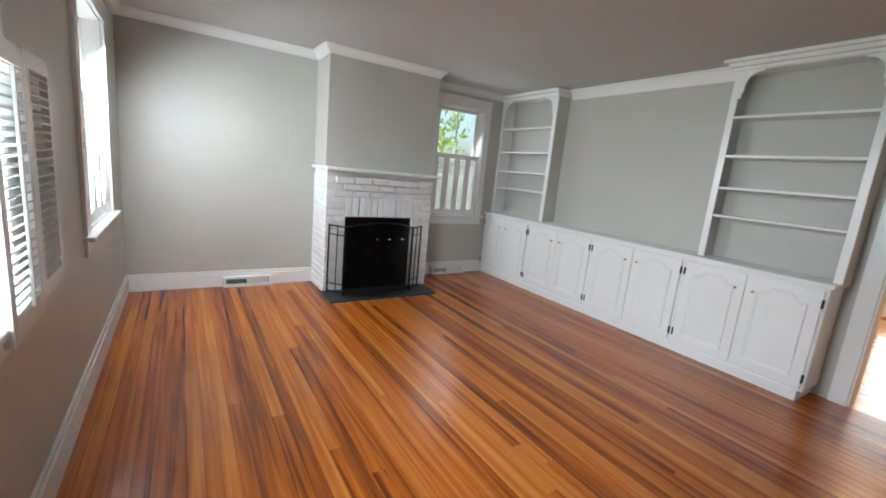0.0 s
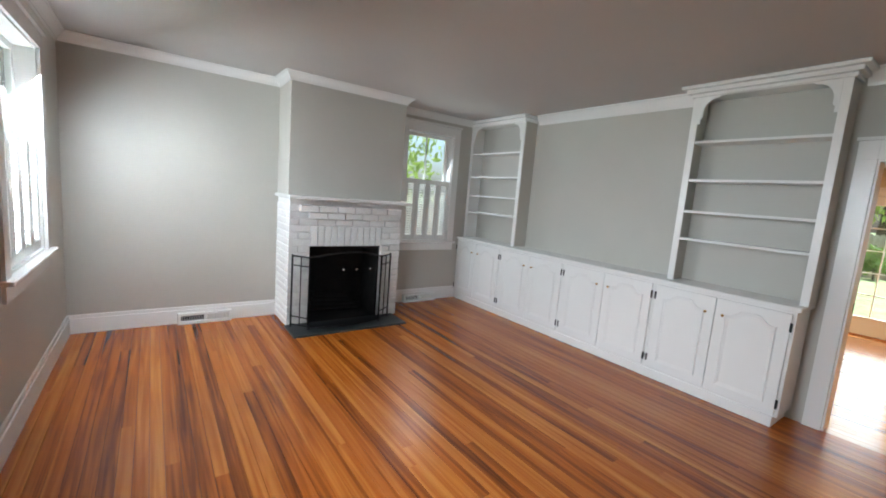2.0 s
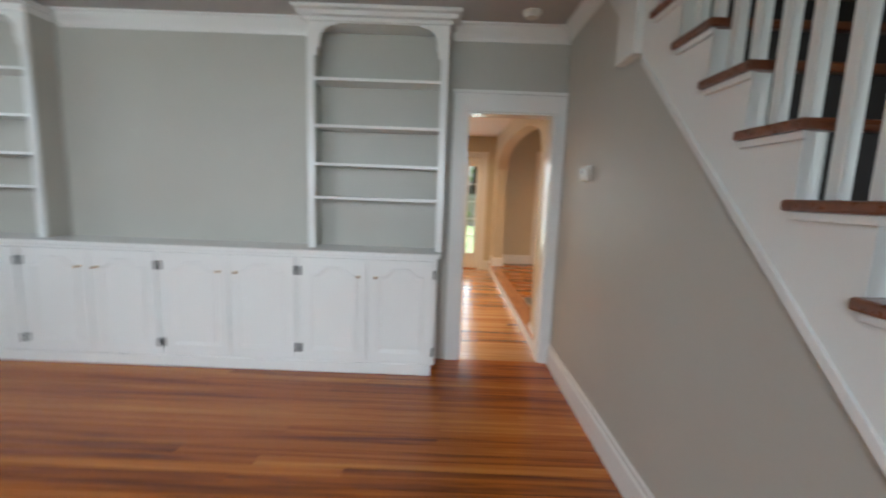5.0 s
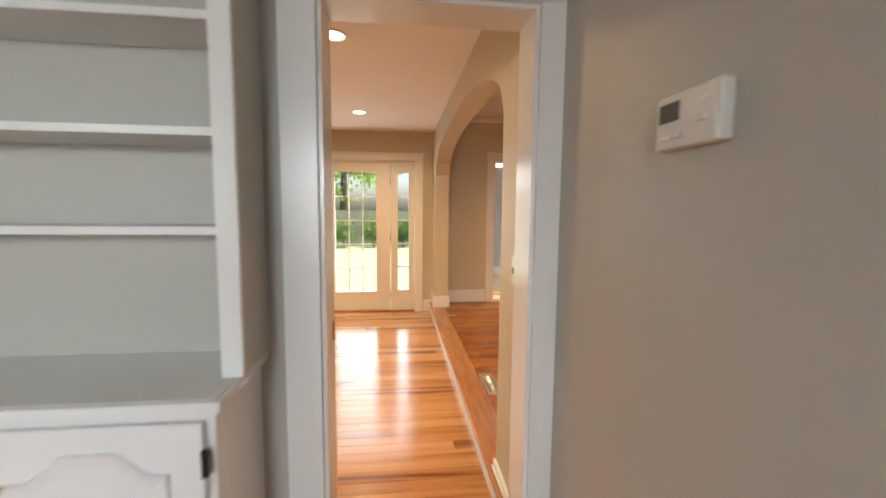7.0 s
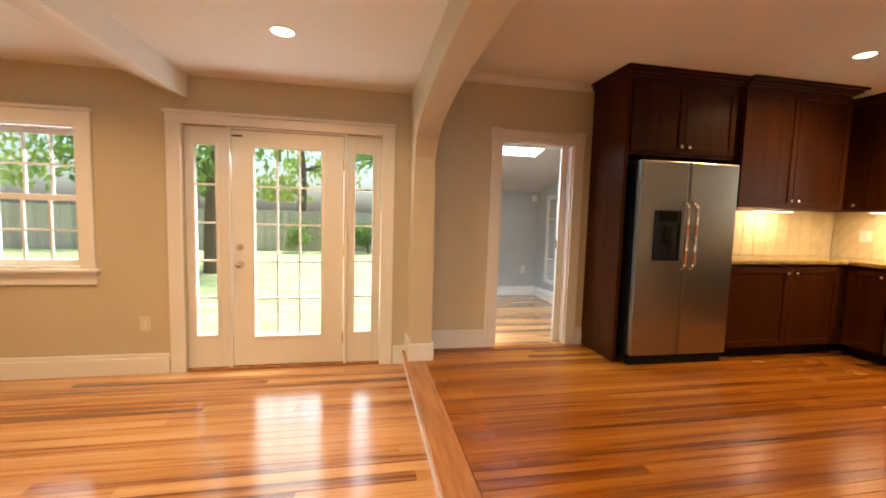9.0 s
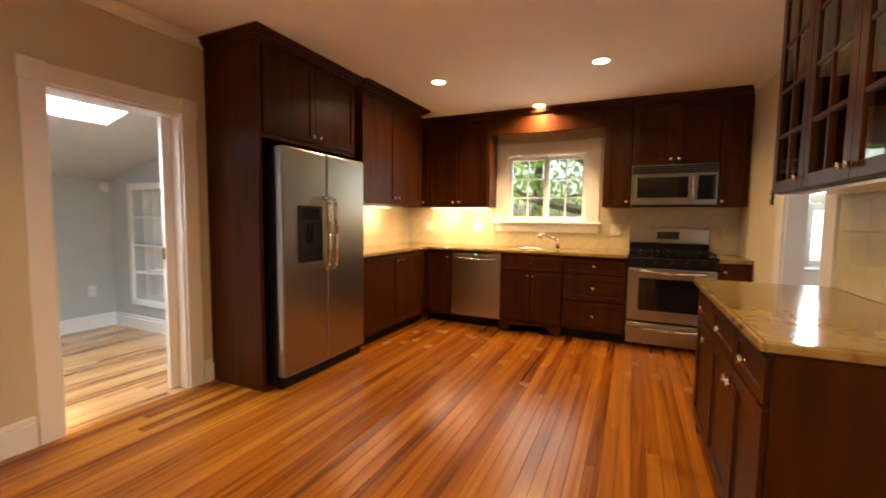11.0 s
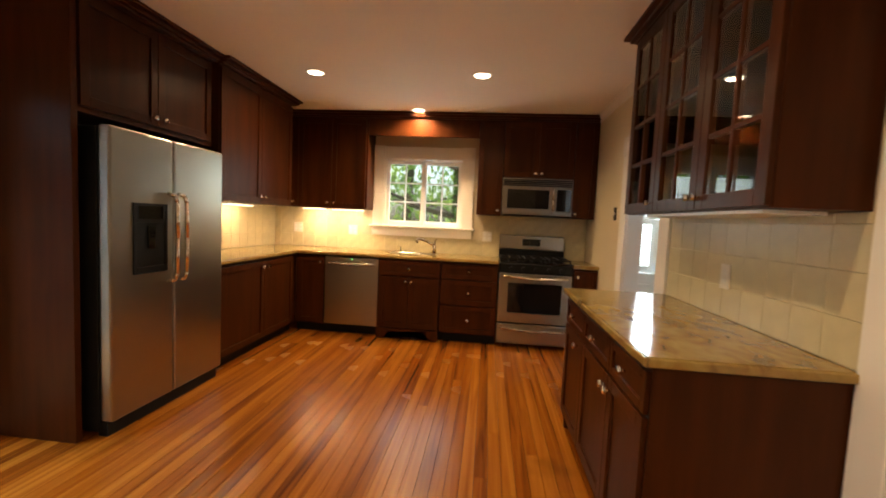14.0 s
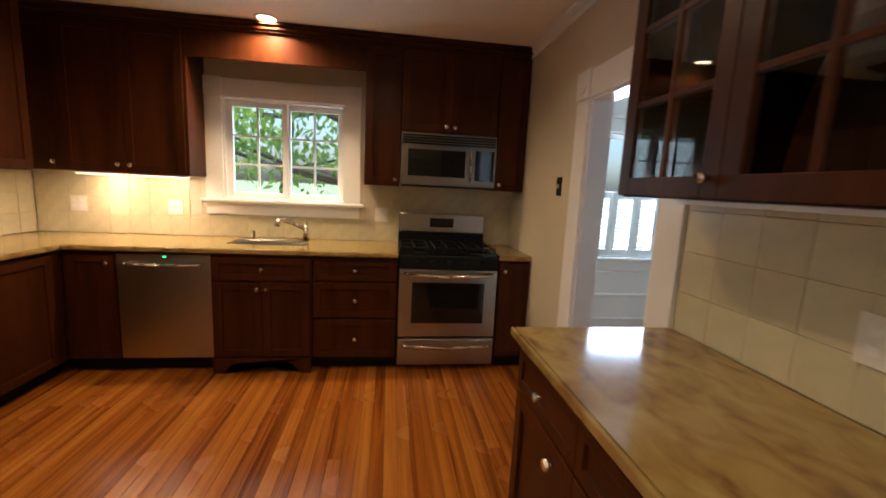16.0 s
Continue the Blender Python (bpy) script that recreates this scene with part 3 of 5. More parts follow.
s2 = thing("window_shutters", (-2.55, YS, 0.93), "white louvred half shutters closed over the lower window", "shutters")
for i in range(4):
    shutter(s2, Matrix.Translation((-3.035 + i * 0.2425, YS - 0.03, 0.935)), 0.241, 0.84, 24)
s3 = thing("window_shutters", (-0.38, YS, 0.88), "white louvred half shutters, panels swung open into the room", "shutters")
shutter(s3, Matrix.Translation((-0.87, YS + 0.035, 0.875)) @ Matrix.Rotation(radians(180), 4, "Z"), 0.33, 0.90, 24)
shutter(s3, Matrix.Translation((-0.80, YS + 0.05, 0.855)) @ Matrix.Rotation(radians(1), 4, "Z"), 0.36, 0.90, 24)
shutter(s3, Matrix.Translation((0.05, YS - 0.03, 0.935)), 0.241, 0.84, 24)
# kitchen slider
kw = thing("window_5", (XE, 7.28, 1.37), "white kitchen sliding window with small panes", "window", kind="structure")
sash(kw, "x", XE + 0.10, 6.815, 7.30, 1.384, 2.171, 2, 3)
sash(kw, "x", XE + 0.06, 7.27, 7.755, 1.384, 2.171, 2, 3)
jamb("trim_window_5", "x", XE, XE + 0.2, 6.80, 7.77, 1.37, 2.185, floor_side=True)
casing("trim_casing_window_5", "x", XE, -1, 6.80, 7.77, 1.37, 2.185, 0.14, sill=True, head=0.006)

# garden door with sidelights
fd = thing("door_1", (0.155, YF + 0.06, 0), "white glazed garden door with sidelights", "door", kind="structure")
DY = YF + 0.06


def lite(parent, name, u0, u1, z0, z1, g0, g1, h0, h1, cols, rows):
    bm = boxes(((u0, DY - 0.022, z0), (g0, DY + 0.022, z1)), ((g1, DY - 0.022, z0), (u1, DY + 0.022, z1)), ((g0, DY - 0.022, z0), (g1, DY + 0.022, h0)), ((g0, DY - 0.022, h1), (g1, DY + 0.022, z1)), bevel=0.002)
    d = part(name, bm, WHITE, parent)
    bm = bmesh.new()
    for a, b in (((g0 - 0.022, h0 - 0.022), (g0, h1 + 0.022)), ((g1, h0 - 0.022), (g1 + 0.022, h1 + 0.022)), ((g0, h0 - 0.022), (g1, h0)), ((g0, h1), (g1, h1 + 0.022))):
        box(bm, (a[0], DY - 0.034, a[1]), (b[0], DY - 0.022, b[1]), 0.003)
    part("glazing_bead", bm, WHITE, d)
    for i in range(1, cols):
        u = g0 + (g1 - g0) * i / cols
        part("muntin", boxes(((u - 0.008, DY - 0.012, h0), (u + 0.008, DY + 0.012, h1)), bevel=0.002), WHITE, d)
    for j in range(1, rows):
        z = h0 + (h1 - h0) * j / rows
        part("muntin", boxes(((g0, DY - 0.011, z - 0.008), (g1, DY + 0.011, z + 0.008)), bevel=0.002), WHITE, d)
    g = part("pane", boxes(((g0, DY - 0.003, h0), (g1, DY + 0.003, h1))), GLASS, d)
    g.visible_shadow = False
    return d


leaf = lite(fd, "door_leaf", -0.295, 0.62, 0.022, 2.04, -0.12, 0.43, 0.285, 1.905, 3, 5)
lite(fd, "sidelight", -0.655, -0.33, 0.0, 2.055, -0.58, -0.42, 0.30, 1.905, 1, 5)
lite(fd, "sidelight", 0.655, 0.945, 0.0, 2.055, 0.72, 0.87, 0.30, 1.905, 1, 5)
part("door_post", boxes(((-0.33, DY - 0.05, 0), (-0.30, DY + 0.06, 2.06)), ((0.625, DY - 0.05, 0), (0.655, DY + 0.06, 2.06)), ((-0.3, DY - 0.05, 2.043), (0.625, DY + 0.06, 2.06)), bevel=0.003), WHITE, fd)
part("threshold", boxes(((-0.655, DY - 0.06, 0.0), (0.945, DY + 0.1, 0.018)), bevel=0.004), SILLOAK, fd)
bm = bmesh.new()
cyl(bm, (-0.235, DY - 0.022, 0.91), (-0.235, DY - 0.05, 0.91), 0.032, 0.02)
ball(bm, (-0.235, DY - 0.075, 0.91), 0.028)
part("door_handle", bm, CHROME, leaf, "satin nickel knob", True)
bm = bmesh.new()
cyl(bm, (-0.235, DY - 0.022, 1.06), (-0.235, DY - 0.045, 1.06), 0.031, 0.026)
part("deadbolt", bm, CHROME, leaf, "satin nickel deadbolt")
for z in (0.25, 1.03, 1.8):
    part("hinge", boxes(((0.612, DY - 0.034, z - 0.05), (0.632, DY - 0.022, z + 0.05)), bevel=0.002), BRASS, leaf)
part("closer", boxes(((-0.29, DY - 0.032, 1.985), (-0.21, DY - 0.022, 2.0)), bevel=0.002), IRON, leaf)
casing("trim_garden_door", "y", YF, -1, -0.66, 0.95, 0, 2.06, 0.11, rosette=False, head=-0.032)

# cellar door with five panels
cd = thing("door_2", (1.86, YK - 0.03, K), "old white five-panel door, closed, with a round knob", "door", kind="structure")
bm = bmesh.new()
box(bm, (1.475, YK - 0.05, K + 0.01), (2.245, YK - 0.03, 1.975))
zs5 = [K + 0.01 + 0.19 + i * 0.325 for i in range(6)]
for z in [K + 0.01] + zs5[1:-1]:
    box(bm, (1.475, YK - 0.03, z if z > 0.2 else K + 0.01), (2.245, YK - 0.012, z + (0.19 if z < 0.2 else 0.085)), 0.003)
box(bm, (1.475, YK - 0.03, 1.87), (2.245, YK - 0.012, 1.975), 0.003)
for a, b in ((1.475, 1.59), (2.13, 2.245)):
    box(bm, (a, YK - 0.0298, K + 0.01), (b, YK - 0.0118, 1.975), 0.003)
leaf2 = part("door_leaf", bm, WHITE, cd)
part("back_plate", boxes(((2.165, YK - 0.012, 0.99), (2.225, YK - 0.006, 1.13)), bevel=0.002), WHITE, leaf2)
bm = bmesh.new()
cyl(bm, (2.195, YK - 0.006, 1.09), (2.195, YK + 0.03, 1.09), 0.012)
ball(bm, (2.195, YK + 0.05, 1.09), 0.028)
part("door_handle", bm, PLASTIC, leaf2, "white porcelain knob", True)

# ---- fireplace ----
bm = bmesh.new()
YC0, YC1, XC = 1.93, 3.29, -3.38
XB = -3.335
tagged(one("wall_chimney_breast", (XW, YC0, 1.42), (XC, YC1, CL), GREIGE, bevel=0.002), "greige plastered chimney breast above the mantel", "chimney breast", kind="structure")
fp = thing("fireplace", (XC, (YC0 + YC1) / 2, 0), "white painted brick fireplace with black firebox", "fireplace")
F0, F1, FZ = 2.165, 3.02, 0.885
part("core", boxes(((XW, YC0 + 0.012, 0), (XB - 0.012, F0, 1.42)), ((XW, F1, 0), (XB - 0.012, YC1 - 0.012, 1.42)), ((XW, F0, FZ), (XB - 0.012, F1, 1.42))), MORTAR, fp)
part("firebox", boxes(((XW + 0.02, F0, 0.0), (XW + 0.05, F1, FZ)), ((XW + 0.05, F0 + 0.001, 0), (XB - 0.02, F0 + 0.02, FZ)), ((XW + 0.05, F1 - 0.02, 0), (XB - 0.02, F1 - 0.001, FZ)), ((XW + 0.05, F0 + 0.02, FZ - 0.03), (XB - 0.03, F1 - 0.02, FZ - 0.002)), ((XW + 0.05, F0 + 0.02, 0), (XB, F1 - 0.02, 0.012))), SOOT, fp, "soot-blackened firebox")
part("lintel", boxes(((XB - 0.08, F0 - 0.05, FZ - 0.006), (XB - 0.014, F1 + 0.05, FZ + 0.004))), IRON, fp)
part("mantel_shelf", boxes(((XW, YC0 - 0.03, 1.400), (XB + 0.12, YC1 + 0.075, 1.438)), bevel=0.008), WHITE, fp, "white painted mantel shelf")
bm = bmesh.new()
for i in range(4):
    cyl(bm, (-3.74, 2.3 + i * 0.02, 0.07 + i * 0.055), (-3.62, 2.9 - i * 0.05, 0.08 + i * 0.05), 0.04, 0.035, 10)
tagged(part("firewood", bm, SOOT), "charred black logs lying in the firebox", "logs")
tagged(one("hearth", (XB, 1.91, 0.0), (-2.935, 3.225, 0.02), SLATE, bevel=0.004), "flat dark slate hearth on the floor", "hearth")

# fire screen: three panels, bowed centre
fs = thing("fire_screen", (-3.12, 2.53, 0.02), "black iron folding fire screen with arched top", "fire screen")


def panel(pts, ztop, bars, arch):
    """A framed mesh panel along the plan points."""
    n = len(pts)
    top = [Vector((x, y, ztop + arch * math.sin(math.pi * i / (n - 1)))) for i, (x, y) in enumerate(pts)]
    bot = [Vector((x, y, 0.05)) for x, y in pts]
    bm = bmesh.new()
    tube(bm, top, 0.009)
    tube(bm, bot, 0.008)
    for v in (0, n - 1):
        cyl(bm, (*pts[v], 0.02), top[v] + Vector((0, 0, 0.012)), 0.010, n=10)
    fr = part("panel_frame", bm, IRON, fs)
    if arch:
        bm = bmesh.new()
        lo, hi = [bm.verts.new(p) for p in bot], [bm.verts.new(p) for p in top]
        for i in range(n - 1):
            bm.faces.new((lo[i], lo[i + 1], hi[i + 1], hi[i]))
        part("wire_mesh", bm, MESHY, fr)
    for b in range(1, bars):
        f = b / bars * (n - 1)
        i = min(int(f), n - 2)
        p = Vector((*pts[i], 0)).lerp(Vector((*pts[i + 1], 0)), f - i)
        bm = bmesh.new()
        cyl(bm, (p.x, p.y, 0.05), (p.x, p.y, ztop - 0.005 + arch * math.sin(math.pi * f / (n - 1))), 0.006, n=8)
        part("bar", bm, IRON, fr)
    for z in (0.14, ztop - 0.10):
        bm = bmesh.new()
        tube(bm, [Vector((x, y, z)) for x, y in pts], 0.006)
        if arch == 0:
            part("bar", bm, IRON, fr)
        else:
            bm.free()
    return fr


panel([(-3.27, 1.965), (-3.10, 2.10)], 0.80, 2, 0)
cen = panel([(-3.10 + 0.09 * math.sin(math.pi * i / 12), 2.10 + 0.83 * i / 12) for i in range(13)], 0.80, 1, 0.07)
panel([(-3.10, 2.93), (-3.24, 3.12)], 0.80, 2, 0)
for y in (2.43, 2.58, 2.74):
    bm = bmesh.new()
    ball(bm, (-3.0, y, 0.68), 0.012)
    cyl(bm, (-3.03, y, 0.68), (-3.0, y, 0.68), 0.005, n=8)
    part("knob", bm, CHROME, cen, "small polished knob", True)


def register(y0, y1):
    """A sloping metal register standing against the baseboard, half of its grille open."""
    x = XW + 0.023
    r = thing("floor_register", (x, (y0 + y1) / 2, 0), "white metal baseboard heating register with slots", "vent", "baseboard registers")
    m = (y0 + y1) / 2
    bars = (((x, y0, 0.0), (x + 0.05, y0 + 0.03, 0.118)), ((x, y1 - 0.03, 0.0), (x + 0.05, y1, 0.118)), ((x, m - 0.012, 0.03), (x + 0.05, m + 0.012, 0.09)), ((x, y0 + 0.03, 0.09), (x + 0.048, y1 - 0.03, 0.118)), ((x, y0 + 0.03, 0.0), (x + 0.055, y1 - 0.03, 0.03)))
    fr = part("cover", boxes(*bars, bevel=0.003), WHITE, r)
    part("throat", boxes(((x, y0 + 0.031, 0.03), (x + 0.01, m - 0.012, 0.09))), BLACKPL, fr, "dark open throat")
    part("damper", boxes(((x, m + 0.012, 0.03), (x + 0.032, y1 - 0.031, 0.09))), PLASTIC, fr)
    n = 20
    for i in range(n):
        y = y0 + 0.03 + (y1 - y0 - 0.06) * (i + 0.5) / n
        part("slat", boxes(((x + 0.032, y - 0.002, 0.03), (x + 0.046, y + 0.002, 0.09))), WHITE, fr)


register(0.96, 1.46)
register(3.66, 4.20)

# ---- built-in cabinets and bookcases ----


def panel_outline(x0, x1, z0, z1, arch):
    pts = [(x0, z0), (x1, z0), (x1, z1 - arch)]
    n = 16
    for i in range(1, n):
        s = i / n
        f = 0.5 - 0.5 * math.cos(2 * math.pi * s)
        f = min(1.0, max(0.0, (f - 0.12) / 0.6))
        pts.append((x1 + (x0 - x1) * s, z1 - arch + arch * f))
    pts.append((x0, z1 - arch))
    return pts


def raised_door(x0, x1, z0, z1, y, knob_x, hinge_x, unit):
    d = part("cabinet_door", boxes(((x0, y, z0), (x1, y + 0.02, z1)), bevel=0.004), WHITE, unit)
    out = panel_outline(x0 + 0.075, x1 - 0.075, z0 + 0.075, z1 - 0.06, 0.06)
    inn = panel_outline(x0 + 0.105, x1 - 0.105, z0 + 0.105, z1 - 0.09, 0.055)
    bm = bmesh.new()
    a = [bm.verts.new((x, y - 0.0005, z)) for x, z in out]
    b = [bm.verts.new((x + (0.006 if x < (x0 + x1) / 2 else -0.006), y - 0.010, z)) for x, z in out]
    c = [bm.verts.new((x, y - 0.003, z)) for x, z in inn]
    n = len(a)
    for i in range(n):
        j = (i + 1) % n
        bm.faces.new((a[i], a[j], b[j], b[i]))
        bm.faces.new((b[i], b[j], c[j], c[i]))
    bm.faces.new(c)
    part("raised_panel", bm, WHITE, d)
    bm = bmesh.new()
    cyl(bm, (knob_x, y, z1 - 0.13), (knob_x, y - 0.016, z1 - 0.13), 0.005, n=8)
    ball(bm, (knob_x, y - 0.022, z1 - 0.13), 0.012)
    part("knob", bm, BRASS, d, "small brass knob", True)
    for z in (z0 + 0.09, z1 - 0.10):
        part("hinge", boxes(((hinge_x - 0.008, y - 0.006, z - 0.034), (hinge_x + 0.008, y + 0.004, z + 0.035)), bevel=0.002), IRON, d, "black iron hinge")


edges = [-3.84, -2.86, -1.81, -0.76, 0.28]
for x0, x1 in zip(edges, edges[1:]):
    u = thing("base_cabinet", ((x0 + x1) / 2, 4.76, 0), "white painted built-in cabinet with two arched panel doors", "cabinet", "built-in base cabinets")
    part("body", boxes(((x0 + 0.001, 4.60, 0.085), (x1 - 0.001, YN, 0.915))), WHITE, u)
    part("plinth", boxes(((x0, 4.588, 0.0), (x1 - (0.03 if x1 > 0 else 0), YN - 0.002, 0.085)), bevel=0.003), WHITE, u)
    mid = (x0 + x1) / 2 + (0.0 if x0 > -3.5 else -0.02)
    raised_door(x0 + 0.022, mid - 0.004, 0.105, 0.895, 4.578, mid - 0.065, x0 + 0.018, u)
    raised_door(mid + 0.004, x1 - 0.022, 0.105, 0.895, 4.578, mid + 0.065, x1 - 0.018, u)
lwt = thing("worktop", (-1.77, 4.75, 0.917), "long white painted top over the built-in cabinets", "worktop")
part("top_board", boxes(((XW, 4.582, 0.917), (0.29, YN, 0.952)), bevel=0.002), WHITE, lwt)
part("edge_moulding", boxes(((XW, 4.565, 0.919), (0.305, 4.582, 0.951)), bevel=0.006), WHITE, lwt)
part("edge_moulding", boxes(((0.29, 4.582, 0.919), (0.305, YN, 0.951)), bevel=0.006), WHITE, lwt)


def bookcase(x0, x1, label):
    b = thing("bookcase", ((x0 + x1) / 2, 4.8, 0.953), label, "bookcase", "built-in bookcases")
    yf, w, zt = 4.70, 0.055, 2.60
    part("side_panel", boxes(((x0 + 0.002, yf + 0.02, 0.953), (x0 + 0.03, YN, zt)), bevel=0.002), GREIGE if x0 > -2 else WHITE, b)
    part("side_panel", boxes(((x1 - 0.03, yf + 0.02, 0.953), (x1 - 0.002, YN, zt)), bevel=0.002), GREIGE, b)
    part("stile", boxes(((x0, yf, 0.953), (x0 + w, yf + 0.02, zt)), bevel=0.002), WHITE, b)
    part("stile", boxes(((x1 - w, yf, 0.953), (x1, yf + 0.02, zt)), bevel=0.002), WHITE, b)
    # arched head with stepped shoulders
    xa, xb, n = x0 + w, x1 - w, 24
    prof = [(0, 2.36), (0.02, 2.36), (0.02, 2.40), (0.035, 2.42), (0.035, 2.46)]
    prof += [(0.035 + 0.11 * (1 - math.cos(t * math.pi / 12)), 2.46 + 0.11 * math.sin(t * math.pi / 12)) for t in range(1, 7)]
    prof += [(0.16, 2.585)]
    bm = bmesh.new()
    for (d0, z0), (d1, z1) in zip(prof, prof[1:]):
        if d1 - d0 > 1e-4:
            prism(bm, [(xa + d0, yf, z0), (xa + d1, yf, z1), (xa + d1, yf, zt), (xa + d0, yf, zt)], (0, 0.02, 0))
            prism(bm, [(xb - d0, yf, z0), (xb - d1, yf, z1), (xb - d1, yf, zt), (xb - d0, yf, zt)], (0, 0.02, 0))
    box(bm, (xa + 0.16, yf, 2.585), (xb - 0.16, yf + 0.02, zt))
    part("arched_head", bm, WHITE, b)
    part("cornice", boxes(((x0 - 0.02, yf - 0.02, 2.59), (x1 + 0.02, YN - 0.01, 2.62)), ((x0 - 0.05, yf - 0.05, 2.62), (x1 + 0.05, YN - 0.01, 2.655)), ((x0 - 0.085, yf - 0.085, 2.655), (x1 + 0.085, YN - 0.01, CL - 0.002)), bevel=0.008) if x0 > -2 else boxes(((x0, yf - 0.02, 2.59), (x1 + 0.01, YN - 0.01, 2.64)), ((x0, yf - 0.05, 2.64), (x1 + 0.02, YN - 0.01, CL - 0.002)), bevel=0.008), WHITE, b)
    part("back_panel", boxes(((x0 + 0.03, YN - 0.008, 0.953), (x1 - 0.03, YN - 0.002, 2.60))), GREIGE, b)
    for z in (1.35, 1.60, 1.88, 2.215):
        part("shelf", boxes(((x0 + 0.03, yf + 0.012, z - 0.022), (x1 - 0.03, YN - 0.008, z)), bevel=0.003), WHITE, b)


bookcase(-3.84, -2.75, "white built-in bookcase with greige back, empty")
bookcase(-0.72, 0.31, "large white built-in bookcase with cornice, empty")

# ---- stairs ----
st = thing("staircase", (1.75, 2.6, 0), "white staircase with stained wooden treads and white balusters", "staircase")
RISE, RUN = 0.2033, 0.2175
ynose = lambda k: 2.21 + RUN * (k - 6)
bm = bmesh.new()
for k in range(1, 15):
    y0, y1 = ynose(k) + 0.03, ynose(k + 1) + 0.03
    for ya_, yb_ in ((y0, (y0 + y1) / 2), ((y0 + y1) / 2, y1)):
        l0, l1 = max(0.0, LOW(ya_)), max(0.0, LOW(yb_))
        if RISE * k - 0.03 > max(l0, l1):
            prism(bm, [(XST - 0.012, ya_, l0), (XST - 0.012, yb_, l1), (XST - 0.012, yb_, RISE * k - 0.03), (XST - 0.012, ya_, RISE * k - 0.03)], (0.03, 0, 0))
part("stringer", bm, WHITE, st)
L0, L1 = (1.36, LOW(1.36)), (3.64, LOW(3.64))
bm = bmesh.new()
prism(bm, [(XST - 0.022, L0[0], L0[1] - 0.03), (XST - 0.022, L1[0], L1[1] - 0.03), (XST - 0.022, L1[0], L1[1] + 0.005), (XST - 0.022, L0[0], L0[1] + 0.005)], (0.012, 0, 0))
part("stringer_trim", bm, WHITE, st)
for k in range(1, 15):
    y, z = ynose(k), RISE * k
    part("tread", boxes(((XST - 0.045, y, z - 0.03), (2.25, y + RUN + 0.035, z)), bevel=0.008), OAKTREAD, st, "stained wooden tread")
    # Only the end return stays white; the stairwell's shade is in the riser colour.
    part("riser", boxes(((XST + 0.05, y + 0.03, z - RISE), (2.25, y + 0.045, z - 0.03))), WELLSHADE, st, "riser darkened by colour for the stairwell's shade")
    part("riser_return", boxes(((XST + 0.018, y + 0.03, z - RISE), (XST + 0.05, y + 0.045, z - 0.03))), WHITE, st)
    part("tread_moulding", boxes(((XST - 0.03, y + 0.012, z - 0.052), (XST - 0.012, y + RUN + 0.02, z - 0.03)), bevel=0.004), WHITE, st)
    for f in (0.06, 0.165):
        part("baluster", boxes(((XST + 0.004, y + f - 0.017, z), (XST + 0.038, y + f + 0.017, z + 0.86 + (f - 0.1) * 0.93)), bevel=0.003), WHITE, st)
bm = bmesh.new()
prism(bm, [(XST - 0.01, ynose(1), 0.2 + 0.78), (XST - 0.01, ynose(13) + RUN, 0.2 * 13 + 0.99), (XST - 0.01, ynose(13) + RUN, 0.2 * 13 + 1.05), (XST - 0.01, ynose(1), 0.2 + 0.84)], (0.06, 0, 0))
part("handrail", bm, OAKTREAD, st, "stained wooden handrail")
tagged(one("trim_stair_post", (XST - 0.05, 3.66, 2.10), (XST + 0.1, 3.88, CL - 0.002), WHITE, bevel=0.004), "white boxed post end hanging below the ceiling", "trim", kind="structure")

# small living room fittings
th = thing("thermostat", (XST, 4.3, 1.51), "white wall thermostat with grey display", "thermostat")
tb = part("body", boxes(((XST - 0.03, 4.215, 1.513), (XST, 4.375, 1.612)), bevel=0.006), PLASTIC, th)
part("display", boxes(((XST - 0.033, 4.31, 1.562), (XST - 0.029, 4.36, 1.596))), GREYSCREEN, tb, "grey display")
for y, z in ((4.25, 1.585), (4.25, 1.555), (4.345, 1.535), (4.31, 1.535)):
    part("button", boxes(((XST - 0.034, y - 0.012, z - 0.006), (XST - 0.029, y + 0.012, z + 0.006)), bevel=0.002), WHITE, tb)
sm = thing("smoke_detector", (0.88, 4.66, CL), "round white smoke detector on the ceiling", "smoke detector")
bm = bmesh.new()
cyl(bm, (0.88, 4.66, CL), (0.88, 4.66, CL - 0.012), 0.065, n=28)
cyl(bm, (0.88, 4.66, CL - 0.012), (0.88, 4.66, CL - 0.04), 0.058, 0.045, 28)
part("body", bm, PLASTIC, sm)
sm = thing("ceiling_hook_plate", (0.69, 4.15, CL), "small round metal plate on the ceiling", "ceiling plate")
bm = bmesh.new()
cyl(bm, (0.69, 4.15, CL), (0.69, 4.15, CL - 0.015), 0.035, 0.03, 20)
part("plate", bm, CHROME, sm)


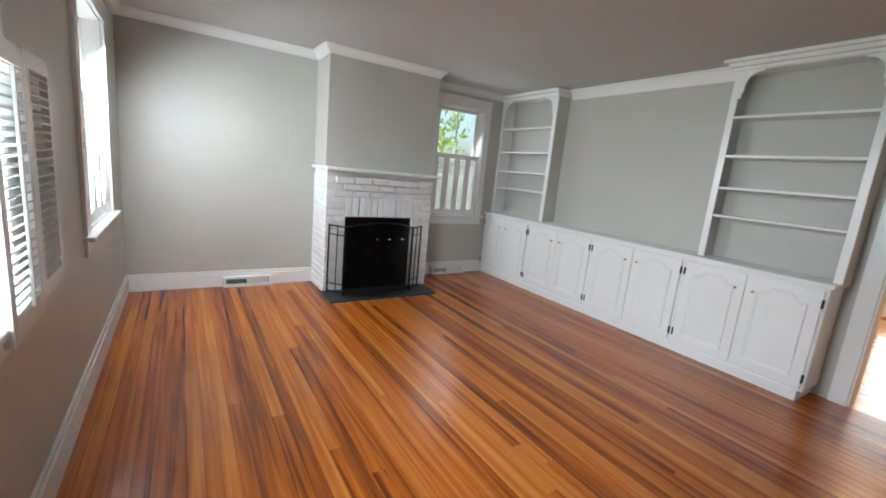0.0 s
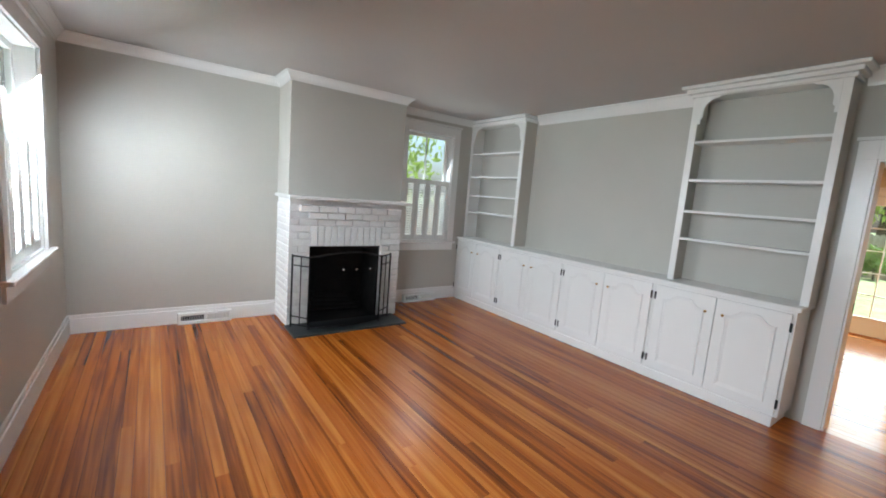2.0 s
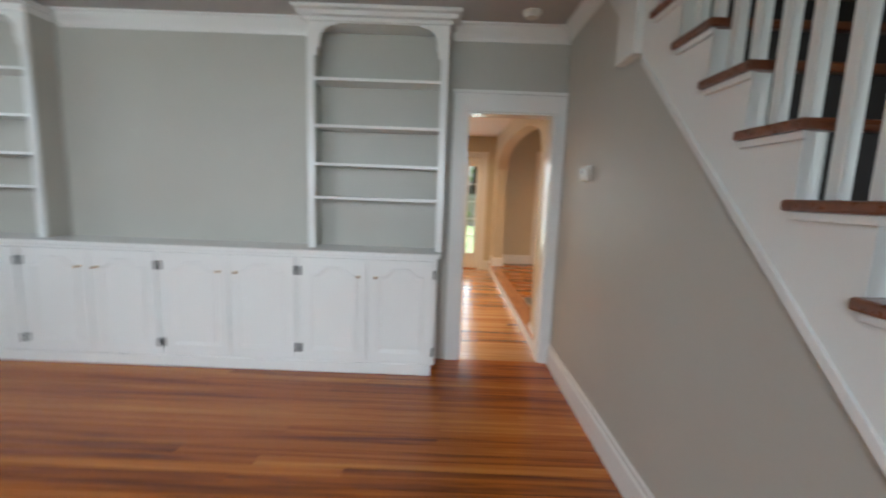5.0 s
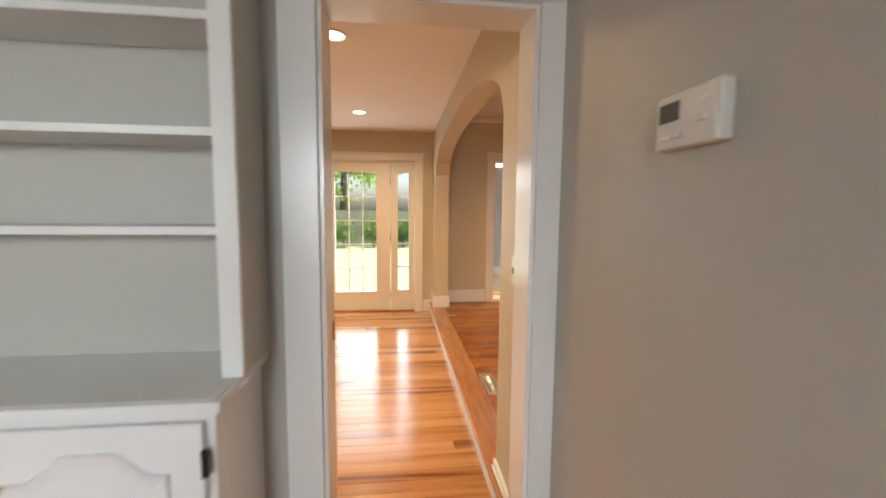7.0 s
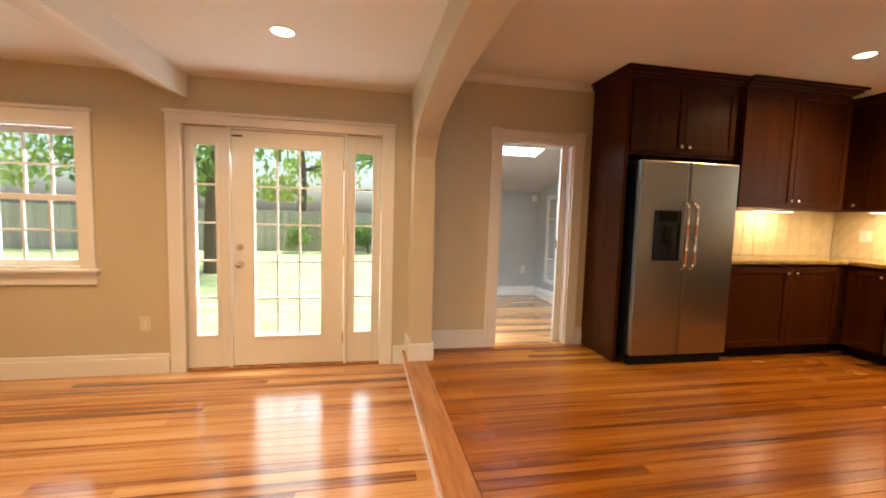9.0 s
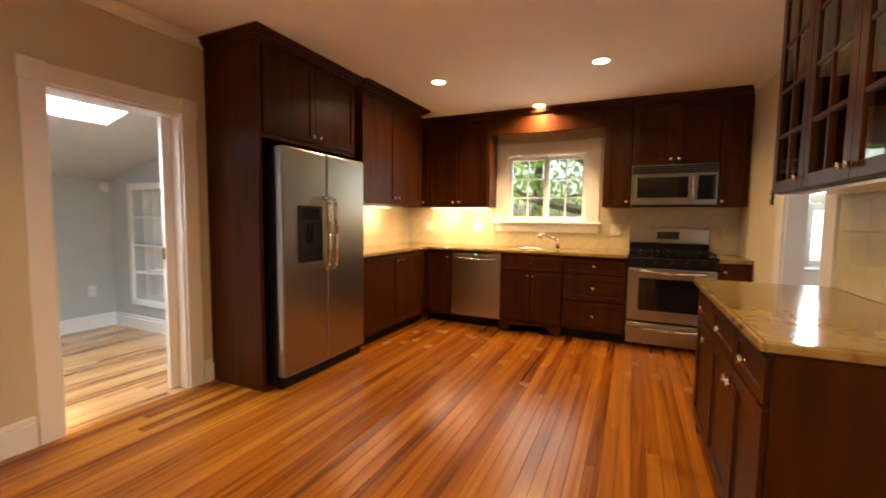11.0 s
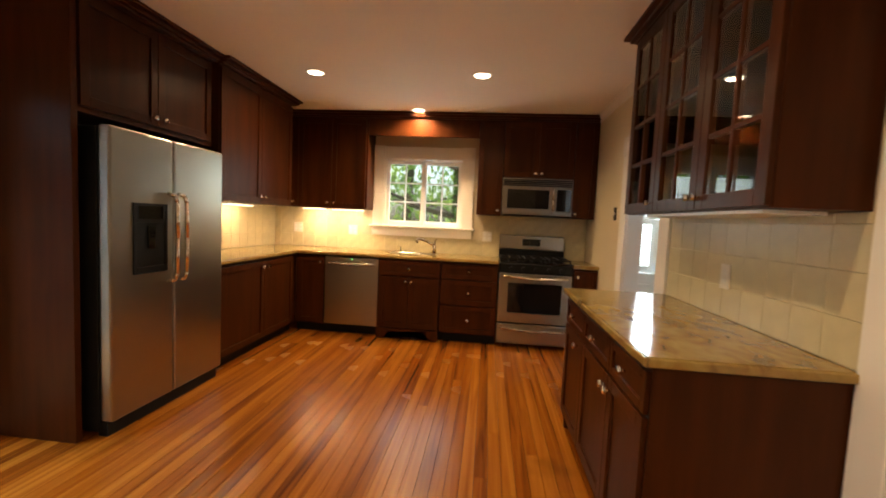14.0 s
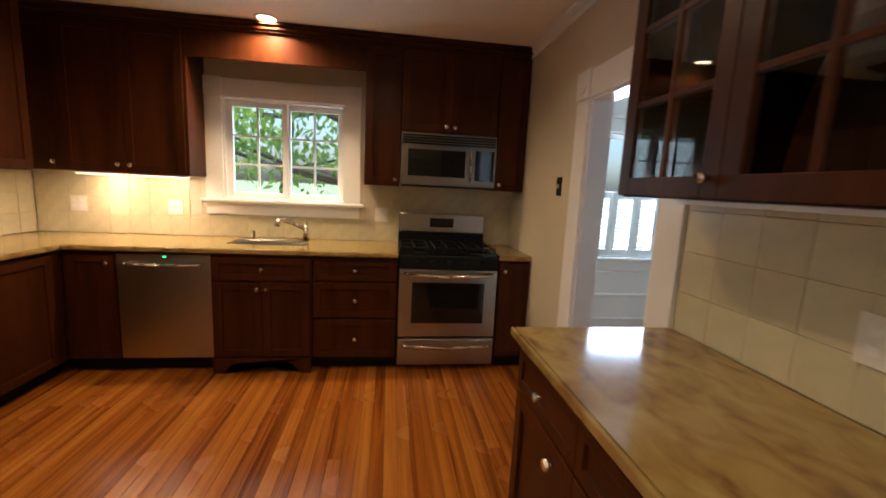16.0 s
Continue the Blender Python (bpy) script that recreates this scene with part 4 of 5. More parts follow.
def wall_plate(axis, face, n, u, z, kind, label, w=0.075, material=None):
    """A switch or socket plate on a wall."""
    at = (face, u, z - 0.06) if axis == "x" else (u, face, z - 0.06)
    p = thing(kind, at, label, "switch" if "switch" in kind else "socket")

    def bb(ua, ub, za, zb, d0, d1, bv):
        if axis == "x":
            return boxes(((face + n * d0, ua, za), (face + n * d1, ub, zb)), bevel=bv)
        return boxes(((ua, face + n * d0, za), (ub, face + n * d1, zb)), bevel=bv)
    pl = part("plate", bb(u - w / 2, u + w / 2, z - 0.06, z + 0.06, 0, 0.007, 0.002), material or PLASTIC, p)
    k = max(1, round(w / 0.07))
    for i in range(k):
        c = u - w / 2 + w * (i + 0.5) / k
        if "switch" in kind:
            part("toggle", bb(c - 0.006, c + 0.006, z - 0.012, z + 0.014, 0.006, 0.018, 0.002), PLASTIC, pl)
        else:
            for dz in (0.022, -0.022):
                part("outlet", bb(c - 0.014, c + 0.014, z + dz - 0.013, z + dz + 0.013, 0.006, 0.009, 0.002), WHITE, pl)


wall_plate("x", XA, -1, 5.24, 1.15, "light_switch", "cream light switch plate on the wall by the arch")
wall_plate("y", YF, -1, -0.96, 0.42, "wall_socket", "cream wall socket above the baseboard")


def downlight(x, y, z, watts):
    d = thing("ceiling_light", (x, y, z), "recessed round ceiling light, switched on, white ring", "ceiling light", "recessed ceiling lights")
    bm = bmesh.new()
    n = 28
    ring = [[bm.verts.new((x + r * math.cos(2 * math.pi * i / n), y + r * math.sin(2 * math.pi * i / n), z - h)) for i in range(n)] for r, h in ((0.085, 0.0), (0.082, 0.006), (0.066, 0.006), (0.060, 0.001))]
    for a, b in zip(ring, ring[1:]):
        for i in range(n):
            bm.faces.new((a[i], a[(i + 1) % n], b[(i + 1) % n], b[i]))
    part("ring", bm, WHITE, d)
    bm = bmesh.new()
    cyl(bm, (x, y, z - 0.001), (x, y, z - 0.004), 0.061, n=28)
    part("lens", bm, LAMPGLOW, d, "glowing lamp")
    lamp = new("lamp", bpy.data.lights.new("lamp", "AREA"))
    lamp.data.shape, lamp.data.size, lamp.data.energy, lamp.data.color, lamp.data.spread = "DISK", 0.11, watts, WARM, radians(150)
    lamp.matrix_world = look((x, y, z - 0.012), (x, y + 0.0001, 0))


for x, y in ((0.31, 8.15), (0.33, 6.22), (-1.75, 8.12), (-1.75, 6.2)):
    downlight(x, y, CH, 7)
for x, y in ((4.46, 8.0), (4.5, 6.58), (5.60, 7.30), (2.2, 6.6)):
    downlight(x, y, CK, 17 if x > 5 else 5.5 if x > 3 else 7)

# ---- kitchen ----
ZC = K + 0.92   # counter top


def shaker(parent, axis, face, n, u0, u1, z0, z1, name="cabinet_door", knobs=(), rail=0.055):
    """A framed cabinet front on the plane axis=face, facing n, with round knobs at (u, z)."""
    def bb(bm, ua, ub, za, zb, d0, d1, bv=0.002):
        if axis == "x":
            box(bm, (face + n * d0, ua, za), (face + n * d1, ub, zb), bv)
        else:
            box(bm, (ua, face + n * d0, za), (ub, face + n * d1, zb), bv)
    g = 0.002
    u0, u1, z0, z1 = u0 + g, u1 - g, z0 + g, z1 - g
    bm = bmesh.new()
    bb(bm, u0, u0 + rail, z0, z1, 0.0, 0.02)
    bb(bm, u1 - rail, u1, z0, z1, 0.0, 0.02)
    r2 = min(rail, (z1 - z0) * 0.28)
    bb(bm, u0 + rail, u1 - rail, z0, z0 + r2, 0.0, 0.02)
    bb(bm, u0 + rail, u1 - rail, z1 - r2, z1, 0.0, 0.02)
    d = part(name, bm, CHERRY, parent)
    bm = bmesh.new()
    bb(bm, u0 + rail - 0.002, u1 - rail + 0.002, z0 + r2 - 0.002, z1 - r2 + 0.002, 0.001, 0.009, 0)
    part("inset_panel", bm, CHERRY, d)
    for ku, kz in knobs:
        bm = bmesh.new()
        dv = Vector((n, 0, 0)) if axis == "x" else Vector((0, n, 0))
        c = (Vector((face, ku, kz)) if axis == "x" else Vector((ku, face, kz))) + dv * 0.02
        cyl(bm, c, c + dv * 0.014, 0.006, n=8)
        cyl(bm, c + dv * 0.012, c + dv * 0.024, 0.011, 0.019, 16)
        cyl(bm, c + dv * 0.024, c + dv * 0.031, 0.019, 0.013, 16)
        part("knob", bm, CHROME, d, "round polished nickel knob", True)
    return d


def cab(name, a, b, label, group):
    t = thing(name, ((a[0] + b[0]) / 2, (a[1] + b[1]) / 2, a[2]), label, "cabinet", group)
    part("body", boxes((a, b), bevel=0.002), CHERRY, t)
    return t


def toe(t, a, b):
    part("toe_kick", boxes((a, b)), BLACKPL, t)


GB, GU = "dark kitchen base cabinets", "dark kitchen wall cabinets"
DW_L = "dark cherry wood %s"
# refrigerator surround
pan = thing("tall_cabinet", (3.5, 8.9, K), "dark cherry cabinet surround above and beside the refrigerator", "cabinet")
part("side_panel", boxes(((2.965, 8.655, K), (3.0, YF - 0.003, 2.60)), bevel=0.003), CHERRY, pan)
part("body", boxes(((3.001, 8.68, 1.95), (4.08, YF - 0.003, 2.60))), CHERRY, pan)
shaker(pan, "y", 8.68, -1, 3.02, 3.54, 1.98, 2.58, knobs=((3.50, 2.03),))
shaker(pan, "y", 8.68, -1, 3.54, 4.06, 1.98, 2.58, knobs=((3.58, 2.03),))
part("cornice", boxes(((2.95, 8.63, 2.60), (4.085, YF - 0.004, 2.615)), ((2.93, 8.605, 2.615), (4.085, YF - 0.004, 2.64)), ((2.905, 8.575, 2.64), (4.085, YF - 0.004, CK - 0.002)), bevel=0.006), CHERRY, pan)
# refrigerator
fr = thing("refrigerator", (3.52, 8.85, K), "stainless steel side-by-side refrigerator with black water dispenser", "refrigerator")
part("body", boxes(((3.045, 8.60, K + 0.03), (4.0, 9.15, K + 1.75)), bevel=0.005), BLACKPL, fr, "black case")
dl = part("refrigerator_door", boxes(((3.048, 8.52, K + 0.09), (3.50, 8.597, K + 1.76)), bevel=0.014), STEEL, fr)
dr = part("refrigerator_door", boxes(((3.506, 8.52, K + 0.09), (3.998, 8.597, K + 1.76)), bevel=0.014), STEEL, fr)
part("grille", boxes(((3.06, 8.56, K + 0.0), (3.99, 8.62, K + 0.085)), bevel=0.003), BLACKPL, fr)
dp = part("dispenser", boxes(((3.19, 8.512, 1.05), (3.21, 8.524, 1.475)), ((3.425, 8.512, 1.05), (3.445, 8.524, 1.475)), ((3.21, 8.512, 1.05), (3.425, 8.524, 1.09)), ((3.21, 8.512, 1.36), (3.425, 8.524, 1.475)), ((3.21, 8.518, 1.09), (3.425, 8.522, 1.36)), bevel=0.003), BLACKPL, dl, "black water dispenser")
part("control_panel", boxes(((3.225, 8.509, 1.38), (3.41, 8.513, 1.46)), bevel=0.002), BLACKGLASS, dp)
part("paddle", boxes(((3.29, 8.506, 1.2), (3.345, 8.52, 1.34)), bevel=0.004), BLACKGLASS, dp)
for x, par in ((3.462, dl), (3.545, dr)):
    bm = bmesh.new()
    tube(bm, [(x, 8.52, 0.975), (x, 8.475, 0.99), (x, 8.462, 1.03), (x, 8.458, 1.26), (x, 8.462, 1.49), (x, 8.475, 1.53), (x, 8.52, 1.545)], 0.0135, 12)
    part("door_handle", bm, CHROME, par, "long curved metal handle", True)
# north run
u = cab("wall_cabinet", (4.085, 8.62, 1.53), (5.27, YF - 0.003, 2.60), DW_L % "deep wall cabinet with two doors", GU)
shaker(u, "y", 8.62, -1, 4.09, 4.68, 1.535, 2.58, knobs=((4.64, 1.60),))
shaker(u, "y", 8.62, -1, 4.68, 5.265, 1.535, 2.58, knobs=((4.72, 1.60),))
part("cornice", boxes(((4.087, 8.585, 2.60), (5.30, YF - 0.004, 2.615)), ((4.087, 8.56, 2.615), (5.325, YF - 0.004, 2.64)), ((4.087, 8.53, 2.64), (5.355, YF - 0.004, CK - 0.002)), bevel=0.006), CHERRY, u)
u = cab("base_cabinet", (4.02, 8.60, K + 0.1), (5.40, YF - 0.003, K + 0.88), DW_L % "base cabinet with two doors", GB)
toe(u, (4.02, 8.66, K), (5.40, YF - 0.01, K + 0.1))
shaker(u, "y", 8.60, -1, 4.03, 4.72, K + 0.11, K + 0.86, knobs=((4.67, K + 0.8),))
shaker(u, "y", 8.60, -1, 4.72, 5.30, K + 0.11, K + 0.86, knobs=((4.77, K + 0.8),))
# east run, wall cabinets
u = cab("wall_cabinet", (5.72, 7.90, 1.54), (XE - 0.003, YF - 0.004, 2.60), DW_L % "wall cabinet beside the window", GU)
for a, b, k in ((8.74, 9.18, 8.79), (8.33, 8.74, 8.37), (7.92, 8.33, 8.29)):
    shaker(u, "x", 5.72, -1, a, b, 1.545, 2.58, knobs=((k, 1.60),))
u = cab("wall_cabinet", (5.72, 6.33, 1.54), (XE - 0.003, 6.61, 2.60), DW_L % "narrow wall cabinet beside the window", GU)
shaker(u, "x", 5.72, -1, 6.335, 6.605, 1.545, 2.58, knobs=((6.37, 1.59),))
u = cab("wall_cabinet", (5.72, 5.555, 1.97), (XE - 0.003, 6.328, 2.60), DW_L % "wall cabinet above the microwave", GU)
shaker(u, "x", 5.72, -1, 5.56, 5.94, 1.975, 2.58, knobs=((5.905, 2.02),))
shaker(u, "x", 5.72, -1, 5.94, 6.325, 1.975, 2.58, knobs=((5.975, 2.02),))
u = cab("wall_cabinet", (5.72, 5.303, 1.54), (XE - 0.003, 5.553, 2.60), DW_L % "narrow wall cabinet in the corner", GU)
shaker(u, "x", 5.72, -1, 5.306, 5.55, 1.545, 2.58, knobs=((5.52, 1.59),))
tagged(part("valance", boxes(((5.72, 6.612, 2.40), (5.745, 7.898, 2.60)), bevel=0.004), CHERRY), "dark cherry wood valance board above the window", "valance")
tagged(part("cornice", boxes(((5.69, 5.302, 2.60), (XE - 0.004, 9.18, 2.615)), ((5.665, 5.302, 2.615), (XE - 0.004, 9.18, 2.64)), ((5.635, 5.302, 2.64), (XE - 0.004, 9.18, CK - 0.002)), bevel=0.006), CHERRY), "dark cherry wood cornice along the cabinet tops", "cornice")
# microwave
mw = thing("microwave", (5.85, 5.94, 1.56), "stainless steel over-range microwave with black window", "microwave")
part("body", boxes(((5.67, 5.56, 1.56), (XE - 0.004, 6.325, 1.965)), bevel=0.004), DARK_STEEL, mw)
part("window", boxes(((5.662, 5.81, 1.63), (5.669, 6.27, 1.84)), bevel=0.002), BLACKGLASS, mw)
cp = part("control_panel", boxes(((5.662, 5.575, 1.61), (5.669, 5.73, 1.85)), bevel=0.002), BLACKGLASS, mw)
for i in range(4):
    part("vent_slat", boxes(((5.655, 5.57, 1.878 + i * 0.02), (5.67, 6.315, 1.89 + i * 0.02)), bevel=0.002), BLACKPL, mw)
bm = bmesh.new()
tube(bm, [(5.67, 5.77, 1.60), (5.635, 5.77, 1.615), (5.63, 5.77, 1.73), (5.635, 5.77, 1.85), (5.67, 5.77, 1.865)], 0.010, 10)
part("door_handle", bm, CHROME, mw, "curved metal handle", True)
part("underside", boxes(((5.68, 5.57, 1.545), (5.98, 6.31, 1.559))), BLACKPL, mw)
# east run, base
XB2 = 5.40
dw = thing("dishwasher", (5.7, 7.94, K), "stainless steel dishwasher with curved bar handle", "dishwasher")
part("door_front", boxes(((5.385, 7.64, K + 0.11), (5.98, 8.25, K + 0.87)), bevel=0.006), STEEL, dw)
part("toe_kick", boxes(((5.46, 7.64, K), (5.95, 8.25, K + 0.108))), BLACKPL, dw)
bm = bmesh.new()
tube(bm, [(5.385, 8.19, K + 0.80), (5.345, 8.17, K + 0.80), (5.335, 7.945, K + 0.795), (5.345, 7.72, K + 0.80), (5.385, 7.70, K + 0.80)], 0.011, 10)
part("bar_handle", bm, CHROME, dw, "curved bar handle", True)
part("indicator", boxes(((5.381, 7.93, K + 0.845), (5.386, 7.95, K + 0.853))), LEDGREEN, dw, "green indicator light")
u = cab("base_cabinet", (XB2, 8.252, K + 0.1), (XE - 0.003, 8.598, K + 0.88), DW_L % "corner base cabinet", GB)
shaker(u, "x", XB2, -1, 8.26, 8.57, K + 0.11, K + 0.86, knobs=((8.30, K + 0.8),))
toe(u, (5.46, 8.252, K), (5.98, 8.598, K + 0.1))
u = cab("base_cabinet", (XB2 - 0.03, 6.95, K + 0.12), (XE - 0.003, 7.635, K + 0.88), DW_L % "sink base cabinet on shaped feet", GB)
shaker(u, "x", XB2 - 0.03, -1, 6.96, 7.62, K + 0.70, K + 0.86, "drawer_front", ((7.29, K + 0.78),), 0.04)
shaker(u, "x", XB2 - 0.03, -1, 7.29, 7.62, K + 0.13, K + 0.69, knobs=((7.32, K + 0.64),))
shaker(u, "x", XB2 - 0.03, -1, 6.96, 7.29, K + 0.13, K + 0.69, knobs=((7.26, K + 0.64),))
bm = bmesh.new()
ft = [(6.95, 0), (7.03, 0), (7.05, 0.045), (7.09, 0.075), (7.15, 0.085), (7.435, 0.085), (7.495, 0.075), (7.535, 0.045), (7.555, 0), (7.635, 0), (7.635, 0.12), (6.95, 0.12)]
prism(bm, [(XB2 - 0.05, y, K + z) for y, z in ft], (0.02, 0, 0))
bmesh.ops.triangulate(bm, faces=[f for f in bm.faces if len(f.verts) > 4])
part("shaped_foot", bm, CHERRY, u)
toe(u, (5.46, 6.95, K), (5.98, 7.635, K + 0.12))
u = cab("base_cabinet", (XB2, 6.33, K + 0.1), (XE - 0.003, 6.948, K + 0.88), DW_L % "base cabinet with three drawers", GB)
for z0, z1 in ((0.70, 0.86), (0.42, 0.69), (0.11, 0.41)):
    shaker(u, "x", XB2, -1, 6.335, 6.945, K + z0, K + z1, "drawer_front", ((6.64, K + (z0 + z1) / 2),), 0.05)
toe(u, (5.46, 6.33, K), (5.98, 6.948, K + 0.1))
u = cab("base_cabinet", (XB2, 5.303, K + 0.1), (XE - 0.003, 5.55, K + 0.88), DW_L % "narrow base cabinet beside the range", GB)
shaker(u, "x", XB2, -1, 5.306, 5.545, K + 0.11, K + 0.86, knobs=((5.51, K + 0.8),), rail=0.04)
toe(u, (5.46, 5.303, K), (5.98, 5.55, K + 0.1))
# range
rg = thing("range", (5.7, 5.94, K), "stainless steel gas range with black cooktop and oven window", "stove")
part("body", boxes(((5.42, 5.558, K + 0.05), (XE - 0.02, 6.322, K + 0.90)), bevel=0.003), BLACKPL, rg)
od = part("oven_door", boxes(((5.38, 5.562, K + 0.27), (5.418, 6.318, K + 0.80)), bevel=0.008), STEEL, rg)
part("oven_window", boxes(((5.374, 5.66, K + 0.38), (5.381, 6.22, K + 0.70)), bevel=0.003), BLACKGLASS, od)
dw2 = part("drawer_front", boxes(((5.38, 5.562, K + 0.04), (5.418, 6.318, K + 0.255)), bevel=0.008), STEEL, rg)
for z, par in ((K + 0.765, od), (K + 0.205, dw2)):
    bm = bmesh.new()
    tube(bm, [(5.38, 6.28, z + 0.005), (5.335, 6.25, z + 0.005), (5.325, 5.94, z - 0.008), (5.335, 5.63, z + 0.005), (5.38, 5.60, z + 0.005)], 0.013, 10)
    part("bar_handle", bm, CHROME, par, "curved bar handle", True)
part("control_strip", boxes(((5.375, 5.562, K + 0.805), (5.42, 6.318, K + 0.905)), bevel=0.01), BLACKPL, rg)
for i in range(5):
    y = 5.68 + i * 0.13
    bm = bmesh.new()
    cyl(bm, (5.375, y, K + 0.855), (5.345, y, K + 0.855), 0.02, 0.017, 16)
    part("knob", bm, BLACKPL, rg)
part("cooktop", boxes(((5.40, 5.558, K + 0.905), (5.94, 6.322, K + 0.925)), bevel=0.005), BLACKGLASS, rg)
for cy in (5.68, 5.94, 6.20):
    bm = bmesh.new()
    for dx in (0.0, 0.2, 0.42):
        box(bm, (5.45 + dx, cy - 0.11, K + 0.945), (5.465 + dx, cy + 0.11, K + 0.96), 0.003)
    for dy in (-0.11, 0, 0.1):
        box(bm, (5.45, cy + dy, K + 0.944), (5.885, cy + dy + 0.012, K + 0.958), 0.003)
    for dx in (0.0, 0.42):
        for dy in (-0.11, 0.1):
            box(bm, (5.45 + dx, cy + dy, K + 0.925), (5.465 + dx, cy + dy + 0.012, K + 0.946))
    part("grate", bm, IRON, rg)
gd = part("back_guard", boxes(((5.94, 5.562, K + 0.90), (XE - 0.014, 6.318, K + 1.02)), bevel=0.003), BLACKPL, rg)
g2 = part("control_panel", boxes(((5.925, 5.562, K + 1.02), (XE - 0.014, 6.318, K + 1.19)), bevel=0.012), STEEL, rg)
part("display", boxes(((5.918, 5.84, K + 1.07), (5.926, 6.05, K + 1.15)), bevel=0.002), BLACKGLASS, g2)
# counters
wt = thing("worktop", (5.5, 7.9, K + 0.885), "polished golden granite worktop round the sink", "worktop")
for a, c in (((4.02, 8.57), (XE - 0.012, YF - 0.012)), ((5.365, 6.328), (5.60, 8.57)), ((5.92, 6.328), (XE - 0.012, 8.57)), ((5.60, 6.328), (5.92, 7.05)), ((5.60, 7.62), (5.92, 8.57)), ((5.37, 5.303), (XE - 0.012, 5.552))):
    part("slab", boxes(((*a, K + 0.885), (*c, ZC))), GRANITE, wt)
part("edge_nosing", boxes(((5.353, 6.328, K + 0.888), (5.366, 8.556, ZC - 0.002)), bevel=0.005), GRANITE, wt)
part("edge_nosing", boxes(((4.02, 8.558, K + 0.888), (5.366, 8.571, ZC - 0.002)), bevel=0.005), GRANITE, wt)
sk = thing("sink", (5.76, 7.335, ZC), "oval stainless steel undermount sink", "sink")
bm = bmesh.new()
n, rings = 32, []
for sx, sy, z in ((0.165, 0.29, ZC + 0.003), (0.15, 0.275, ZC + 0.004), (0.145, 0.27, ZC - 0.02), (0.135, 0.25, ZC - 0.13), (0.10, 0.20, ZC - 0.155), (0.02, 0.02, ZC - 0.16)):
    rings.append([bm.verts.new((5.76 + sx * math.cos(2 * math.pi * i / n), 7.335 + sy * math.sin(2 * math.pi * i / n), z)) for i in range(n)])
for a, b in zip(rings, rings[1:]):
    for i in range(n):
        bm.faces.new((a[i], a[(i + 1) % n], b[(i + 1) % n], b[i]))
bm.faces.new(rings[-1])
part("bowl", bm, STEEL, sk, smooth=True)
fa = thing("faucet", (5.93, 7.12, ZC), "chrome single-lever kitchen faucet with pull-out spout", "faucet")
bm = bmesh.new()
cyl(bm, (5.94, 7.10, ZC), (5.94, 7.10, ZC + 0.11), 0.026, 0.022)
part("base", bm, CHROME, fa, smooth=True)
bm = bmesh.new()
tube(bm, [(5.94, 7.10, ZC + 0.09), (5.88, 7.18, ZC + 0.14), (5.82, 7.26, ZC + 0.175), (5.80, 7.29, ZC + 0.17)], 0.017, 12)
cyl(bm, (5.80, 7.285, ZC + 0.175), (5.795, 7.30, ZC + 0.125), 0.02, 0.022)
part("spout", bm, CHROME, fa, smooth=True)
bm = bmesh.new()
cyl(bm, (5.94, 7.10, ZC + 0.11), (5.94, 7.10, ZC + 0.14), 0.022, 0.012)
tube(bm, [(5.94, 7.10, ZC + 0.13), (5.90, 7.08, ZC + 0.17)], 0.007, 8)
part("lever", bm, CHROME, fa, smooth=True)
bm = bmesh.new()
cyl(bm, (5.95, 7.52, ZC), (5.95, 7.52, ZC + 0.06), 0.013)
cyl(bm, (5.95, 7.52, ZC + 0.06), (5.91, 7.52, ZC + 0.075), 0.007)
tagged(part("soap_dispenser", bm, CHROME), "small chrome soap dispenser behind the sink", "soap dispenser")

# under-cabinet lights
for y0, y1 in ((7.95, 8.35), (8.42, 8.72)):
    s = thing("under_cabinet_light", (5.8, (y0 + y1) / 2, 1.528), "slim glowing light strip below the wall cabinet", "strip light", "under-cabinet lights")
    part("housing", boxes(((5.76, y0, 1.526), (5.84, y1, 1.539)), bevel=0.002), WHITE, s)
    part("lens", boxes(((5.77, y0 + 0.01, 1.520), (5.83, y1 - 0.01, 1.5255))), STRIPGLOW, s, "glowing lens")
    area("strip_lamp", (5.80, (y0 + y1) / 2, 1.515), (5.93, (y0 + y1) / 2, 1.0), 0.05, y1 - y0 - 0.04, 3.2, (1.0, 0.60, 0.34))
s = thing("under_cabinet_light", (4.9, 8.85, 1.518), "slim glowing light strip below the wall cabinet", "strip light", "under-cabinet lights")
part("housing", boxes(((4.75, 8.98, 1.516), (5.2, 9.06, 1.529)), bevel=0.002), WHITE, s)
part("lens", boxes(((4.76, 8.99, 1.510), (5.19, 9.05, 1.5155))), STRIPGLOW, s, "glowing lens")
area("strip_lamp", (4.98, 9.02, 1.505), (4.98, 9.12, 1.0), 0.42, 0.05, 2.2, (1.0, 0.60, 0.34))

# south side: base unit with drawers, glazed wall cabinet
u = cab("base_cabinet", (2.40, YK + 0.003, K + 0.1), (3.75, 5.90, K + 0.88), "dark cherry base cabinet with three drawers over doors", GB)
part("end_panel", boxes(((2.388, YK + 0.003, K), (2.399, 5.905, K + 0.88)), bevel=0.002), CHERRY, u)
xs = [2.41, 2.80, 3.27, 3.74]
for a, b in zip(xs, xs[1:]):
    shaker(u, "y", 5.90, 1, a, b, K + 0.71, K + 0.86, "drawer_front", (((a + b) / 2, K + 0.79),), 0.035)
shaker(u, "y", 5.90, 1, xs[0], xs[1], K + 0.11, K + 0.70, knobs=((xs[1] - 0.035, K + 0.645),))
shaker(u, "y", 5.90, 1, xs[1], xs[2], K + 0.11, K + 0.70, knobs=((xs[1] + 0.035, K + 0.645),))
